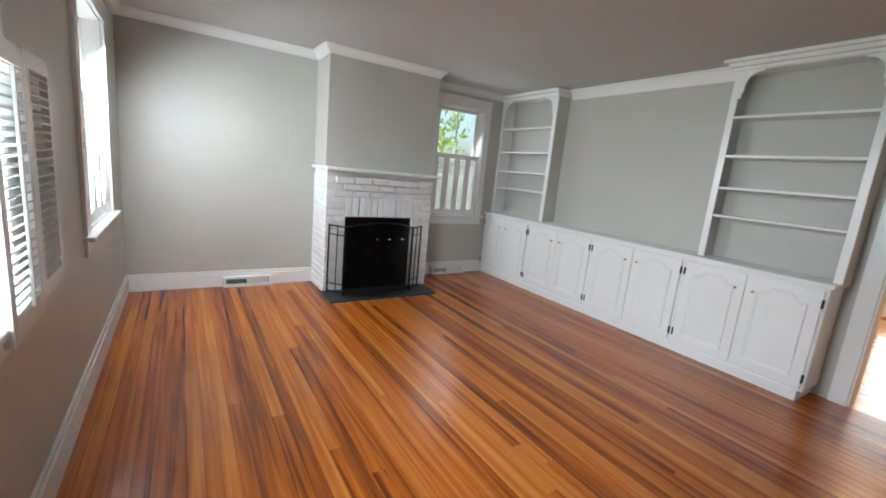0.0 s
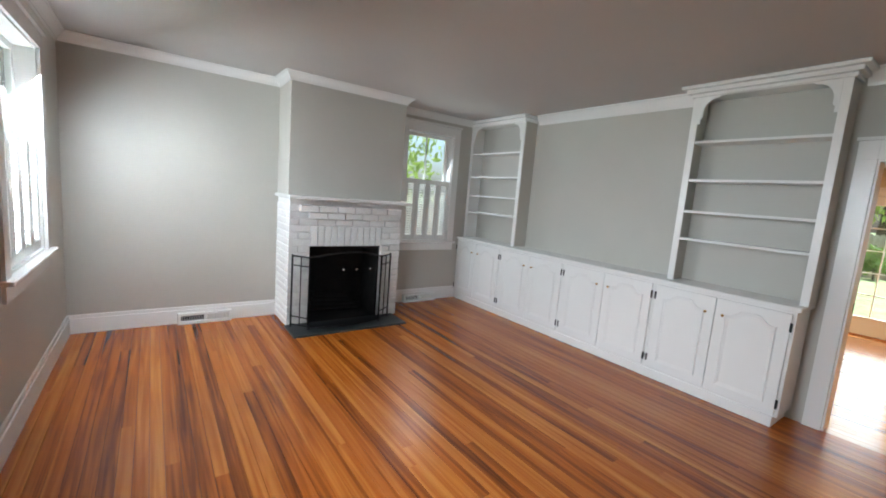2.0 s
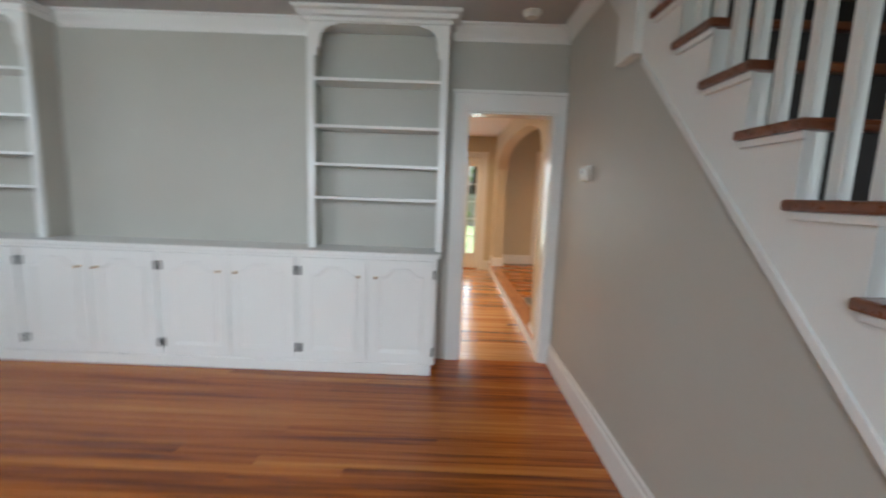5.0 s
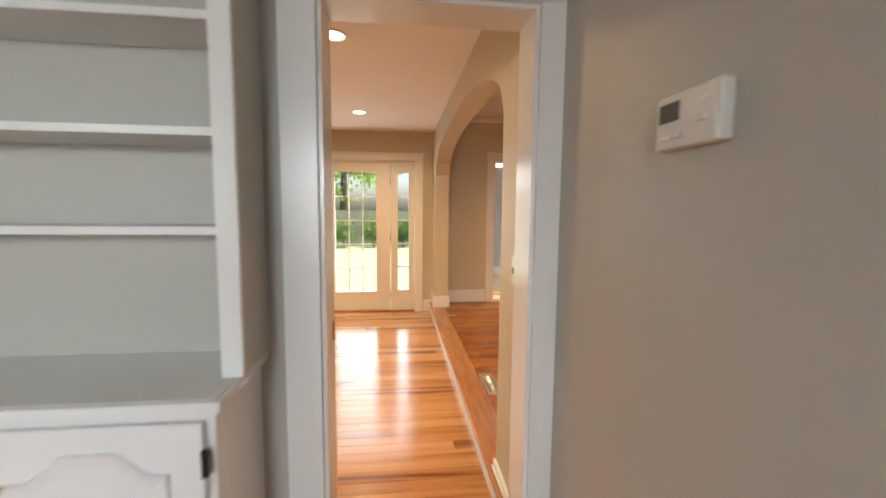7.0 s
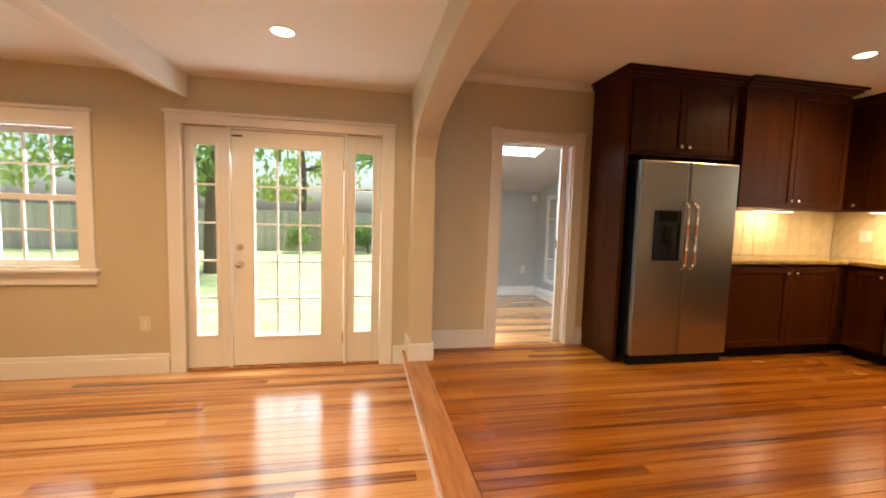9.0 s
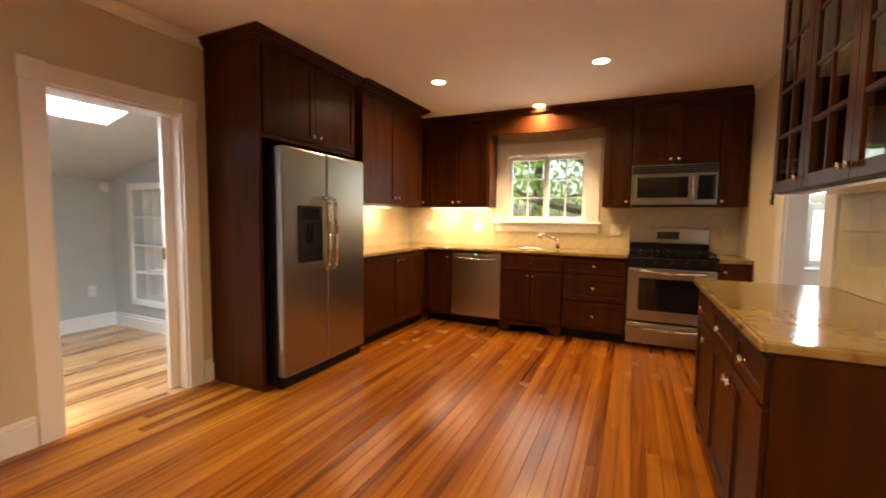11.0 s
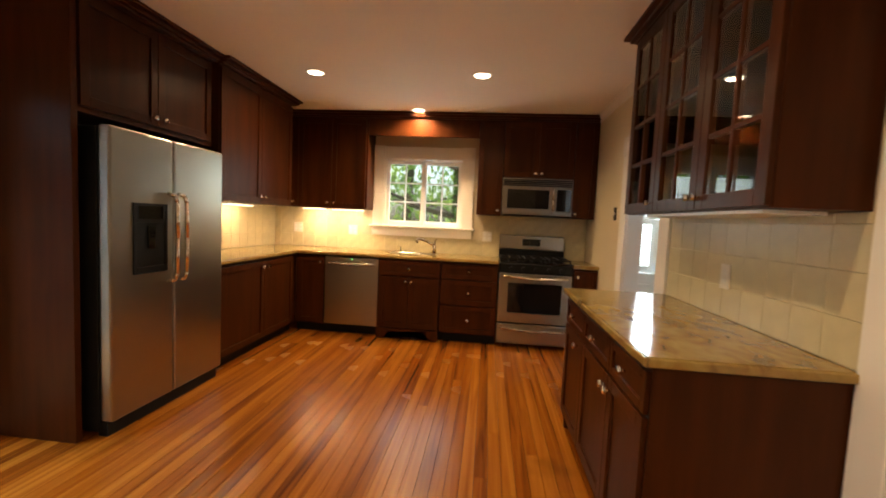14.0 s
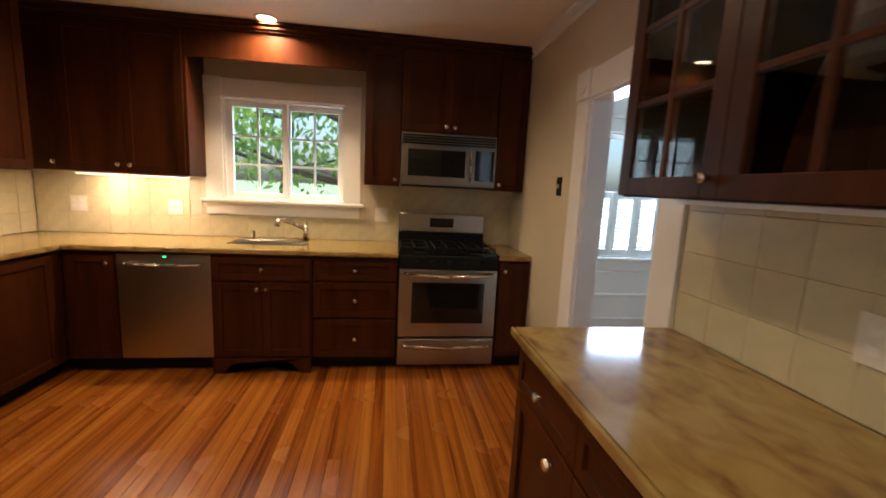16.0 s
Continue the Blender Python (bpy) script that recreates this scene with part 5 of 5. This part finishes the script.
shaker(u, "y", 5.90, 1, xs[2], xs[3], K + 0.11, K + 0.70, knobs=((xs[2] + 0.12, K + 0.645),))
toe(u, (2.42, YK + 0.003, K), (3.73, 5.84, K + 0.1))
for x in (2.43, 3.72):
    bm = bmesh.new()
    cyl(bm, (x, 5.875, K), (x, 5.875, K + 0.1), 0.022, 0.03, 14)
    part("foot", bm, CHERRY, u)
swt = thing("worktop", (3.07, 5.6, K + 0.885), "polished golden granite worktop with rounded edge", "worktop")
part("slab", boxes(((2.378, YK + 0.012, K + 0.885), (3.772, 5.932, ZC))), GRANITE, swt)
part("edge_nosing", boxes(((2.366, 5.932, K + 0.887), (3.785, 5.946, ZC - 0.001)), bevel=0.006), GRANITE, swt)
part("edge_nosing", boxes(((2.365, YK + 0.012, K + 0.887), (2.378, 5.932, ZC - 0.001)), bevel=0.006), GRANITE, swt)
part("edge_nosing", boxes(((3.772, YK + 0.012, K + 0.887), (3.785, 5.932, ZC - 0.001)), bevel=0.006), GRANITE, swt)
gc = thing("glazed_cabinet", (3.08, 5.45, 1.545), "dark cherry wall cabinet with three glazed doors, empty", "cabinet", GU)
part("side_panel", boxes(((2.41, YK + 0.003, 1.545), (2.43, 5.588, 2.60)), bevel=0.002), CHERRY, gc)
part("side_panel", boxes(((3.72, YK + 0.003, 1.545), (3.74, 5.588, 2.60)), bevel=0.002), CHERRY, gc)
part("bottom_panel", boxes(((2.43, YK + 0.003, 1.545), (3.72, 5.588, 1.57))), CHERRY, gc)
part("top_panel", boxes(((2.43, YK + 0.003, 2.58), (3.72, 5.588, 2.60))), CHERRY, gc)
part("back_panel", boxes(((2.43, YK + 0.003, 1.57), (3.72, YK + 0.015, 2.58))), CHERRY, gc)
for z in (1.9, 2.24):
    part("shelf", boxes(((2.43, YK + 0.015, z), (3.72, 5.55, z + 0.018))), CHERRY, gc)
part("light_rail", boxes(((2.5, 5.36, 1.53), (3.5, 5.56, 1.544)), bevel=0.002), WHITE, gc, "white light fitting, off")
part("cornice", boxes(((2.385, YK + 0.004, 2.60), (3.765, 5.615, 2.615)), ((2.36, YK + 0.004, 2.615), (3.79, 5.64, 2.64)), ((2.33, YK + 0.004, 2.64), (3.82, 5.67, CK - 0.002)), bevel=0.006), CHERRY, gc)
for i in range(3):
    a = 2.412 + i * 0.4425
    b = a + 0.44
    r = 0.058
    d = part("glazed_door", boxes(((a, 5.59, 1.55), (a + r, 5.61, 2.595)), ((b - r, 5.59, 1.55), (b, 5.61, 2.595)), ((a + r, 5.59, 1.55), (b - r, 5.61, 1.55 + r)), ((a + r, 5.59, 2.595 - r), (b - r, 5.61, 2.595)), bevel=0.002), CHERRY, gc)
    m = (a + b) / 2
    part("muntin", boxes(((m - 0.009, 5.592, 1.55 + r), (m + 0.009, 5.608, 2.595 - r)), bevel=0.002), CHERRY, d)
    for j in range(1, 4):
        z = 1.55 + r + (1.045 - 2 * r) * j / 4
        part("muntin", boxes(((a + r, 5.593, z - 0.009), (b - r, 5.607, z + 0.009)), bevel=0.002), CHERRY, d)
    g = part("pane", boxes(((a + r, 5.598, 1.55 + r), (b - r, 5.602, 2.595 - r))), CABGLASS, d)
    g.visible_shadow = False
    kx = (b - 0.03, a + 0.03, a + 0.03)[i] if i else b - 0.03
    bm = bmesh.new()
    cyl(bm, (kx, 5.61, 1.60), (kx, 5.624, 1.60), 0.006, n=8)
    cyl(bm, (kx, 5.622, 1.60), (kx, 5.64, 1.60), 0.010, 0.014, 16)
    part("knob", bm, CHROME, d, "round polished nickel knob", True)

wall_plate("y", YK + 0.011, 1, 3.12, 1.25, "wall_socket", "cream wall socket on the tiled splashback")
wall_plate("y", YK, 1, 3.80, 1.31, "light_switch", "cream light switch beside the doorway", 0.07)
wall_plate("y", YK, 1, 4.97, 1.59, "light_switch", "dark metal switch plate beside the doorway", 0.07, IRON)
for y in (8.15, 8.87, 6.47):
    wall_plate("x", XE - 0.011, -1, y, 1.285, "wall_socket", "cream wall socket on the tiled splashback", 0.115)
fr2 = thing("floor_vent", (1.395, 6.45, K), "ornate pale metal floor vent grille", "vent")
part("frame", boxes(((1.345, 6.27, K + 0.001), (1.357, 6.63, K + 0.006)), ((1.433, 6.27, K + 0.001), (1.445, 6.63, K + 0.006)), ((1.357, 6.27, K + 0.001), (1.433, 6.285, K + 0.006)), ((1.357, 6.615, K + 0.001), (1.433, 6.63, K + 0.006)), bevel=0.001), PEWTER, fr2)
part("opening", boxes(((1.357, 6.285, K + 0.0005), (1.433, 6.615, K + 0.0015))), IRON, fr2)
for i in range(6):
    bm = bmesh.new()
    cyv = 6.315 + i * 0.054
    pts = [Vector((1.395 + 0.027 * math.cos(t * 0.5), cyv + 0.024 * math.sin(t * 0.5), K + 0.004)) for t in range(14)]
    tube(bm, pts, 0.0035, 6)
    tube(bm, [Vector((1.36, cyv - 0.02, K + 0.004)), Vector((1.43, cyv + 0.02, K + 0.004))], 0.003, 6)
    part("scroll", bm, PEWTER, fr2)

# ---- back room behind the kitchen ----
YB, XBR = 11.65, 3.55
SL = lambda y: 1.79 + 0.22 * (YB - y)
wall("wall_back_room_north", "y", YB, YB + 0.1, 1.3, XBR + 0.1, 0, 2.6, [], BLUEGREY, "blue-grey painted wall of the back room")
wall("wall_back_room_east", "x", XBR, XBR + 0.1, YF + 0.2, YB, 0, 2.6, [(10.62, 11.25, 0.47, 1.66)], BLUEGREY, "blue-grey painted wall with recessed shelves")
wall("wall_back_room_west", "x", 1.3, 1.4, YF + 0.2, YB, 0, 2.6, [], BLUEGREY, "blue-grey painted wall of the back room")
bm = bmesh.new()
for x0, x1, y0, y1 in ((1.3, 1.85, YF + 0.2, YB), (2.82, XBR + 0.1, YF + 0.2, YB), (1.85, 2.82, YF + 0.2, 9.5), (1.85, 2.82, 10.19, YB)):
    prism(bm, [(x0, y0, SL(y0)), (x0, y1, SL(y1)), (x0, y1, SL(y1) + 0.25), (x0, y0, SL(y0) + 0.25)], (x1 - x0, 0, 0))
tagged(part("ceiling_back_room", bm, CEIL_DIM), "white sloping ceiling with a skylight opening", "ceiling", kind="structure")
skl = thing("skylight", (2.33, 9.85, SL(9.85) + 0.2), "square skylight in the sloping ceiling, bright sky", "skylight")
g = part("pane", boxes(((1.84, 9.48, SL(9.5) + 0.22), (2.83, 10.2, SL(9.5) + 0.23))), GLASS, skl)
g.visible_shadow = False
baseboard("baseboard_back_room", [((1.4, YB), (XBR, YB), (0, -1)), ((XBR, YF + 0.2), (XBR, YB), (-1, 0))], K, 0.15)
sh = thing("shelf_niche", (XBR, 10.93, 0.47), "white recessed shelf niche, empty", "shelf")
part("box_frame", boxes(((XBR - 0.02, 10.55, 0.40), (XBR, 10.62, 1.73)), ((XBR - 0.02, 11.25, 0.40), (XBR, 11.32, 1.73)), ((XBR - 0.02, 10.62, 0.40), (XBR, 11.25, 0.47)), ((XBR - 0.02, 10.62, 1.66), (XBR, 11.25, 1.73)), bevel=0.003), WHITE, sh)
part("back_panel", boxes(((XBR + 0.2, 10.6, 0.45), (XBR + 0.22, 11.27, 1.68)), ((XBR + 0.1, 10.6, 0.45), (XBR + 0.2, 10.62, 1.68)), ((XBR + 0.1, 11.25, 0.45), (XBR + 0.2, 11.27, 1.68)), ((XBR + 0.1, 10.62, 1.66), (XBR + 0.2, 11.25, 1.68)), ((XBR + 0.1, 10.62, 0.45), (XBR + 0.2, 11.25, 0.47))), WHITE, sh)
for z in (0.75, 1.05, 1.36):
    part("shelf", boxes(((XBR, 10.621, z), (XBR + 0.2, 11.249, z + 0.02)), bevel=0.003), WHITE, sh)
wall_plate("y", YB, -1, 3.32, 0.55, "wall_socket", "white wall socket in the back room")
sm = thing("motion_sensor", (3.46, YB, 1.68), "small white sensor box high in the corner", "sensor")
part("body", boxes(((3.43, YB - 0.06, 1.64), (3.50, YB, 1.74)), bevel=0.01), PLASTIC, sm)
pd = thing("door_3", (2.75, YF + 0.1, K), "white pocket door slid open into the wall", "door", kind="structure")
pl = part("door_leaf", boxes(((2.70, YF + 0.08, K + 0.01), (2.764, YF + 0.12, 2.07)), bevel=0.003), WHITE, pd)
part("latch_plate", boxes(((2.697, YF + 0.088, 1.08), (2.70, YF + 0.112, 1.16))), BRASS, pl)

# ---- sunroom south of the kitchen ----
wall("wall_sunroom_east", "x", 6.1, 6.2, 3.0, YK - 0.12, 0, 2.6, [(3.75, 4.75, 0.95, 2.15)], WHITE, "white painted panelled wall with window")
wall("wall_sunroom_south", "y", 2.9, 3.0, 2.35, 6.2, 0, 2.6, [], WHITE, "white painted wall of the sunroom")
tagged(one("ceiling_sunroom", (2.35, 2.9, 2.6), (6.2, YK - 0.12, 2.7), CEIL_DIM, bevel=0), "plain white ceiling of the sunroom", "ceiling", kind="structure")
tagged(one("floor_sunroom", (2.35, 2.9, K - 0.1), (6.2, YK - 0.12, K), FLOOR_B, bevel=0), "pale wooden floor of the sunroom", "floor", kind="structure")
double_hung("window_6", "x", 6.1, 1, 3.75, 4.75, 0.95, 2.15, "white double-hung sunroom window with shutters", 1, 1)
s6 = thing("window_shutters", (6.1, 4.25, 0.96), "white louvred half shutters in the sunroom window", "shutters")
for i in range(4):
    shutter(s6, Matrix.Translation((6.12, 3.765 + i * 0.2425, 0.965)) @ Matrix.Rotation(radians(90), 4, "Z"), 0.24, 0.62, 16)
for z in (0.3, 0.55, 0.78):
    tagged(one("trim_wainscot", (6.085, 3.0, z), (6.1, YK - 0.12, z + 0.03), WHITE), "white wainscot rail of the sunroom", "trim", kind="structure")

# ---- outside ----
bm = bmesh.new()
bmesh.ops.create_grid(bm, x_segments=8, y_segments=8, size=400)
bmesh.ops.translate(bm, verts=bm.verts, vec=(0, 0, -0.35))
tagged(part("ground", bm, GRASS), "green mown lawn round the house", "lawn", kind="structure")
rng = random.Random(7)


def tree(at, h, r, crown_z, leaves, leafmat, label, size=0.16, trunk_r=0.2, cover=None):
    t = thing("tree", at, label, "tree", "garden trees")
    x, y, z = at
    bm = bmesh.new()
    pts, px, py = [], x, y
    for i in range(7):
        pts.append(Vector((px, py, z + h * 0.8 * i / 6)))
        px += rng.uniform(-0.12, 0.12) * h / 8
        py += rng.uniform(-0.12, 0.12) * h / 8
    for i, (p, q) in enumerate(zip(pts, pts[1:])):
        cyl(bm, p, q, trunk_r * (1 - i / 7.5), trunk_r * (1 - (i + 1) / 7.5), 10)
    tips = []
    for i in range(22):
        b = pts[rng.randrange(2, 7)]
        a, e = rng.uniform(0, 6.28), rng.uniform(0.0, 0.7)
        L = r * rng.uniform(0.5, 1.0)
        m = b + Vector((math.cos(a) * L * 0.5, math.sin(a) * L * 0.5, L * 0.25 * e))
        q = b + Vector((math.cos(a) * L, math.sin(a) * L, L * e * 0.8 - 0.1 * L))
        cyl(bm, b, m, trunk_r * 0.28, trunk_r * 0.17, 6)
        cyl(bm, m, q, trunk_r * 0.17, trunk_r * 0.05, 6)
        tips += [m, q, (m + q) / 2]
    part("trunk", bm, BARK, t)
    vs, fs = [], []
    for i in range(leaves):
        if cover and i % 3 == 0:
            a = rng.uniform(0, 6.28)
            c = Vector((x + math.cos(a) * trunk_r * 1.1, y + math.sin(a) * trunk_r * 1.1, z + rng.uniform(0.2, h * 0.7)))
        else:
            c = rng.choice(tips) + Vector((rng.gauss(0, r * 0.16), rng.gauss(0, r * 0.16), rng.gauss(0, r * 0.13)))
            c.z = max(c.z, z + crown_z)
        s = size * rng.uniform(0.5, 1.2)
        ex = Euler((rng.uniform(0, 6), rng.uniform(0, 6), rng.uniform(0, 6))).to_matrix()
        k = len(vs)
        for qx, qy in ((-1, 0), (0, -0.45), (1, 0), (0, 0.45)):
            v = ex @ Vector((qx * s, qy * s, 0.12 * s * (qx * qx)))
            vs.append(tuple(c + v - Vector(at)))
        fs.append((k, k + 1, k + 2, k + 3))
    me = bpy.data.meshes.new("crown")
    me.from_pydata(vs, [], fs)
    me.materials.append(leafmat)
    ob = new("crown", me)
    ob.parent = t
    tagged(ob, "loose green foliage", kind="stuff")


G0 = -0.35
for i in range(9):
    tree((-15 + i * 4.2 + rng.uniform(-0.8, 0.8), 27 + rng.uniform(-2, 6), G0), rng.uniform(9, 13), 3.6, 2.4, 2600, LEAF if i % 3 else LEAFY, "tall garden tree with green crown behind the lawn", 0.22, 0.3)
tree((-3.2, 17.5, G0), 10, 3.2, 2.2, 5000, LEAF, "garden tree with pale trunk on the lawn", 0.18, 0.26)
tree((9.2, 6.9, G0), 7, 2.6, 0.6, 4200, LEAF, "ivy-covered tree close to the kitchen window", 0.085, 0.26, True)
tree((11.5, 8.6, G0), 8, 3.0, 0.5, 3000, LEAFY, "leafy tree beyond the kitchen window", 0.11, 0.16)
tree((12.5, 5.2, G0), 8, 3.0, 0.3, 3000, LEAFY, "leafy tree beyond the kitchen window", 0.12, 0.18)
tree((-9.0, 4.6, G0), 8, 3.0, 1.6, 4500, LEAFY, "leafy yellow-green tree beyond the side window", 0.11, 0.2)
tree((-12.0, 6.5, G0), 9, 3.2, 1.5, 3500, LEAFY, "leafy tree beyond the side window", 0.14, 0.22)
tree((-13.0, 2.0, G0), 9, 3.4, 1.0, 3500, LEAF, "leafy tree beyond the side window", 0.14, 0.22)


def fence(x0, y0, x1, y1, h):
    f = thing("fence", ((x0 + x1) / 2, (y0 + y1) / 2, G0), "weathered grey wooden board fence behind the lawn", "fence")
    L = math.hypot(x1 - x0, y1 - y0)
    n = int(L / 0.16)
    ang = math.atan2(y1 - y0, x1 - x0)
    me = None
    for i in range(n):
        if me is None:
            bm = bmesh.new()
            prism(bm, [(-0.078, 0, 0), (0.078, 0, 0), (0.078, 0, h - 0.06), (0.04, 0, h), (-0.04, 0, h), (-0.078, 0, h - 0.06)], (0, 0.02, 0))
            bmesh.ops.recalc_face_normals(bm, faces=bm.faces)
            me = bpy.data.meshes.new("board")
            bm.to_mesh(me)
            bm.free()
            me.materials.append(FENCE)
        ob = new("board", me)
        ob.parent = f
        s = (i + 0.5) / n
        ob.location = Vector((x0 + (x1 - x0) * s, y0 + (y1 - y0) * s, G0 + rng.uniform(-0.02, 0.02))) - ORIGIN[f]
        ob.rotation_euler = (0, 0, ang)


fence(-22, 24.0, 24, 24.0, 1.75)
fence(-7.2, 0.0, -7.2, 9.0, 1.7)
for x in (-1.8, -0.4, 0.3, 1.0):
    tree((x, 23.2, G0), 1.4, 0.55, 0.0, 700, LEAF, "small conical shrub at the foot of the fence", 0.1, 0.04)
# ---- pieces: bricks, tiles, boards ----


def piece_mesh(name, sx, sy, sz, material, ch=0.004):
    """A block centred at its base with chamfered edges."""
    bm = bmesh.new()
    box(bm, (-sx / 2, -sy / 2, -sz / 2), (sx / 2, sy / 2, sz / 2))
    bmesh.ops.bevel(bm, geom=bm.edges[:], offset=ch, segments=1, affect="EDGES")
    me = bpy.data.meshes.new(name)
    bmesh.ops.recalc_face_normals(bm, faces=bm.faces)
    bm.to_mesh(me)
    bm.free()
    me.materials.append(material)
    return me


MESHES = {}


def piece(name, parent, c, size, material, ch=0.004, turn=0.0):
    key = (name, tuple(round(s, 3) for s in size), material.name)
    if key not in MESHES:
        MESHES[key] = piece_mesh(name, *size, material, ch)
    ob = new(name, MESHES[key])
    ob.parent = parent
    ob.location = Vector(c) - ORIGIN[parent]
    ob.rotation_euler = (turn, turn * 0.5, turn)
    return ob


CO, BW = 0.0745, 0.205
for r in range(18):
    z = CO * (r + 0.5)
    if z > 1.39:
        break
    hgt = CO - 0.008
    step = 0.0 if z < 1.19 else 0.028 if z < 1.26 else 0.052 if z < 1.335 else 0.08
    odd = r % 2
    # front piers and the field above the soldiers
    if z < FZ + 0.235:
        for p0, p1 in ((YC0, F0), (F1, YC1)):
            w = p1 - p0
            cut = w * (0.42 if odd else 0.999)
            cells = [(p0, p0 + cut), (p0 + cut, p1)] if odd else [(p0, p1)]
            for a, b in cells:
                piece("brick", fp, (XB - 0.045 + rng.uniform(-0.003, 0.004), (a + b) / 2, z), (0.1, b - a - 0.008, hgt), BRICKW, 0.006, rng.uniform(-0.006, 0.006))
    else:
        y = YC0 - (BW / 2 if odd else 0)
        while y < YC1 - 0.02:
            a, b = max(y, YC0), min(y + BW, YC1)
            if b - a > 0.03:
                out = step if a > YC0 + 0.1 and b < YC1 - 0.02 else 0.0
                piece("brick", fp, (XB - 0.045 + out + rng.uniform(-0.002, 0.003), (a + b) / 2, z), (0.1, b - a - 0.008, hgt), BRICKW, 0.006, rng.uniform(-0.004, 0.004))
            y += BW
    for side, yy in ((-1, YC0 + 0.05), (1, YC1 - 0.05)):
        x = XW - (BW / 2 if odd else 0)
        while x < XB - 0.1:
            a, b = max(x, XW + 0.003), min(x + BW, XB - 0.097)
            if b - a > 0.03:
                piece("brick", fp, ((a + b) / 2, yy + rng.uniform(-0.002, 0.002), z), (b - a - 0.008, 0.1, hgt), BRICKW, 0.006, rng.uniform(-0.004, 0.004))
            x += BW
ns = 11
for i in range(ns):
    w = (F1 - F0) / ns
    piece("brick", fp, (XB - 0.042 + rng.uniform(-0.003, 0.004), F0 + w * (i + 0.5), FZ + 0.115), (0.1, w - 0.008, 0.222), BRICKW, 0.006, rng.uniform(-0.006, 0.006))


def tiles(name, axis, face, n, u0, u1, z0, z1, skip, label):
    t = thing(name, (face, u0, z0) if axis == "x" else (u0, face, z0), label, "tiles", kind="structure")
    a, b = ((face, u0, z0), (face + n * 0.004, u1, z1)) if axis == "x" else ((u0, face, z0), (u1, face + n * 0.004, z1))
    bm = bmesh.new()
    if skip:
        s0, s1, sz = skip
        for (ua, ub, za, zb) in ((u0, s0, z0, z1), (s1, u1, z0, z1), (s0, s1, z0, sz)):
            box(bm, (face, ua, za), (face + n * 0.004, ub, zb))
    else:
        box(bm, a, b)
    part("grout", bm, GROUT, t)
    S, rows = 0.152, int(math.ceil((z1 - z0) / 0.152))
    cols = int(math.ceil((u1 - u0) / S))
    for j in range(rows):
        for i in range(cols):
            ua, ub = u0 + i * S, min(u0 + (i + 1) * S, u1)
            za, zb = z0 + j * S, min(z0 + (j + 1) * S, z1)
            if skip and ub > skip[0] and ua < skip[1]:
                if za > skip[2] - 0.03:
                    continue
                zb = min(zb, skip[2])
            if ub - ua < 0.02 or zb - za < 0.02:
                continue
            c = (face + n * 0.006, (ua + ub) / 2, (za + zb) / 2) if axis == "x" else ((ua + ub) / 2, face + n * 0.006, (za + zb) / 2)
            sz3 = (0.009, ub - ua - 0.0012, zb - za - 0.0012) if axis == "x" else (ub - ua - 0.0012, 0.009, zb - za - 0.0012)
            piece("tile", t, c, sz3, TILE, 0.0012)


tiles("wall_splashback_south", "y", YK, 1, 2.385, 3.765, ZC + 0.001, 1.543, None, "cream ceramic tile splashback behind the worktop")
tiles("wall_splashback_east", "x", XE, -1, 5.305, 9.18, ZC + 0.001, 1.545, (6.62, 7.95, 1.235), "cream ceramic tile splashback below the cabinets")
tiles("wall_splashback_north", "y", YF, -1, 4.03, 6.0, ZC + 0.001, 1.525, None, "cream ceramic tile splashback below the cabinets")


def boards(name, x0, x1, y0, y1, z, material, label, width, lens):
    f = thing(name, (x0, y0, z), label, "floor", kind="structure")
    part("subfloor", boxes(((x0, y0, z - 0.12), (x1, y1, z - 0.012))), GAP, f)
    n = int(round((y1 - y0) / width))
    w = (y1 - y0) / n
    for r in range(n):
        x = x0 - rng.uniform(0, lens[0])
        while x < x1:
            L = rng.choice(lens)
            a, b = max(x, x0), min(x + L, x1)
            x += L
            if b - a < 0.05:
                continue
            ob = piece("plank", f, ((a + b) / 2, y0 + w * (r + 0.5), z - 0.009 + rng.uniform(-0.0004, 0.0)), (b - a - 0.0001, w - 0.002, 0.018), material, 0.0004)
    return f


boards("floor_entry", XW, 3.2, YS, 1.36, 0.0, FLOOR_A, "glossy orange heart pine boards", 0.071, (3.6, 4.6, 6.0))
boards("floor_living_main", XW, XST + 0.05, 1.36, YN, 0.0, FLOOR_A, "glossy orange heart pine boards", 0.071, (3.6, 4.6, 6.0))
boards("floor_hall", XW, XA - 0.03, YN, YF + 0.1, 0.0, FLOOR_B, "glossy pale honey pine boards", 0.085, (2.2, 3.2, 4.4))
boards("floor_kitchen", 1.335, XE, YK - 0.12, YF, K, FLOOR_C, "glossy orange pine kitchen boards", 0.071, (4.8, 6.0, 7.2))
boards("floor_back_room", 1.4, XBR, YF, YB, K, FLOOR_B, "pale pine boards of the back room", 0.085, (1.8, 2.6))
stp = thing("step", (XA, 7.2, 0), "oak step edge with white riser below the arch", "step", kind="structure")
part("riser", boxes(((XA - 0.03, 5.0, -0.1), (1.333, YF - 0.002, K - 0.022))), WHITE, stp)
part("nosing", boxes(((XA - 0.045, 5.0, K - 0.022), (1.333, YF - 0.002, K + 0.001)), bevel=0.006), SILLOAK, stp, "oak nosing board")
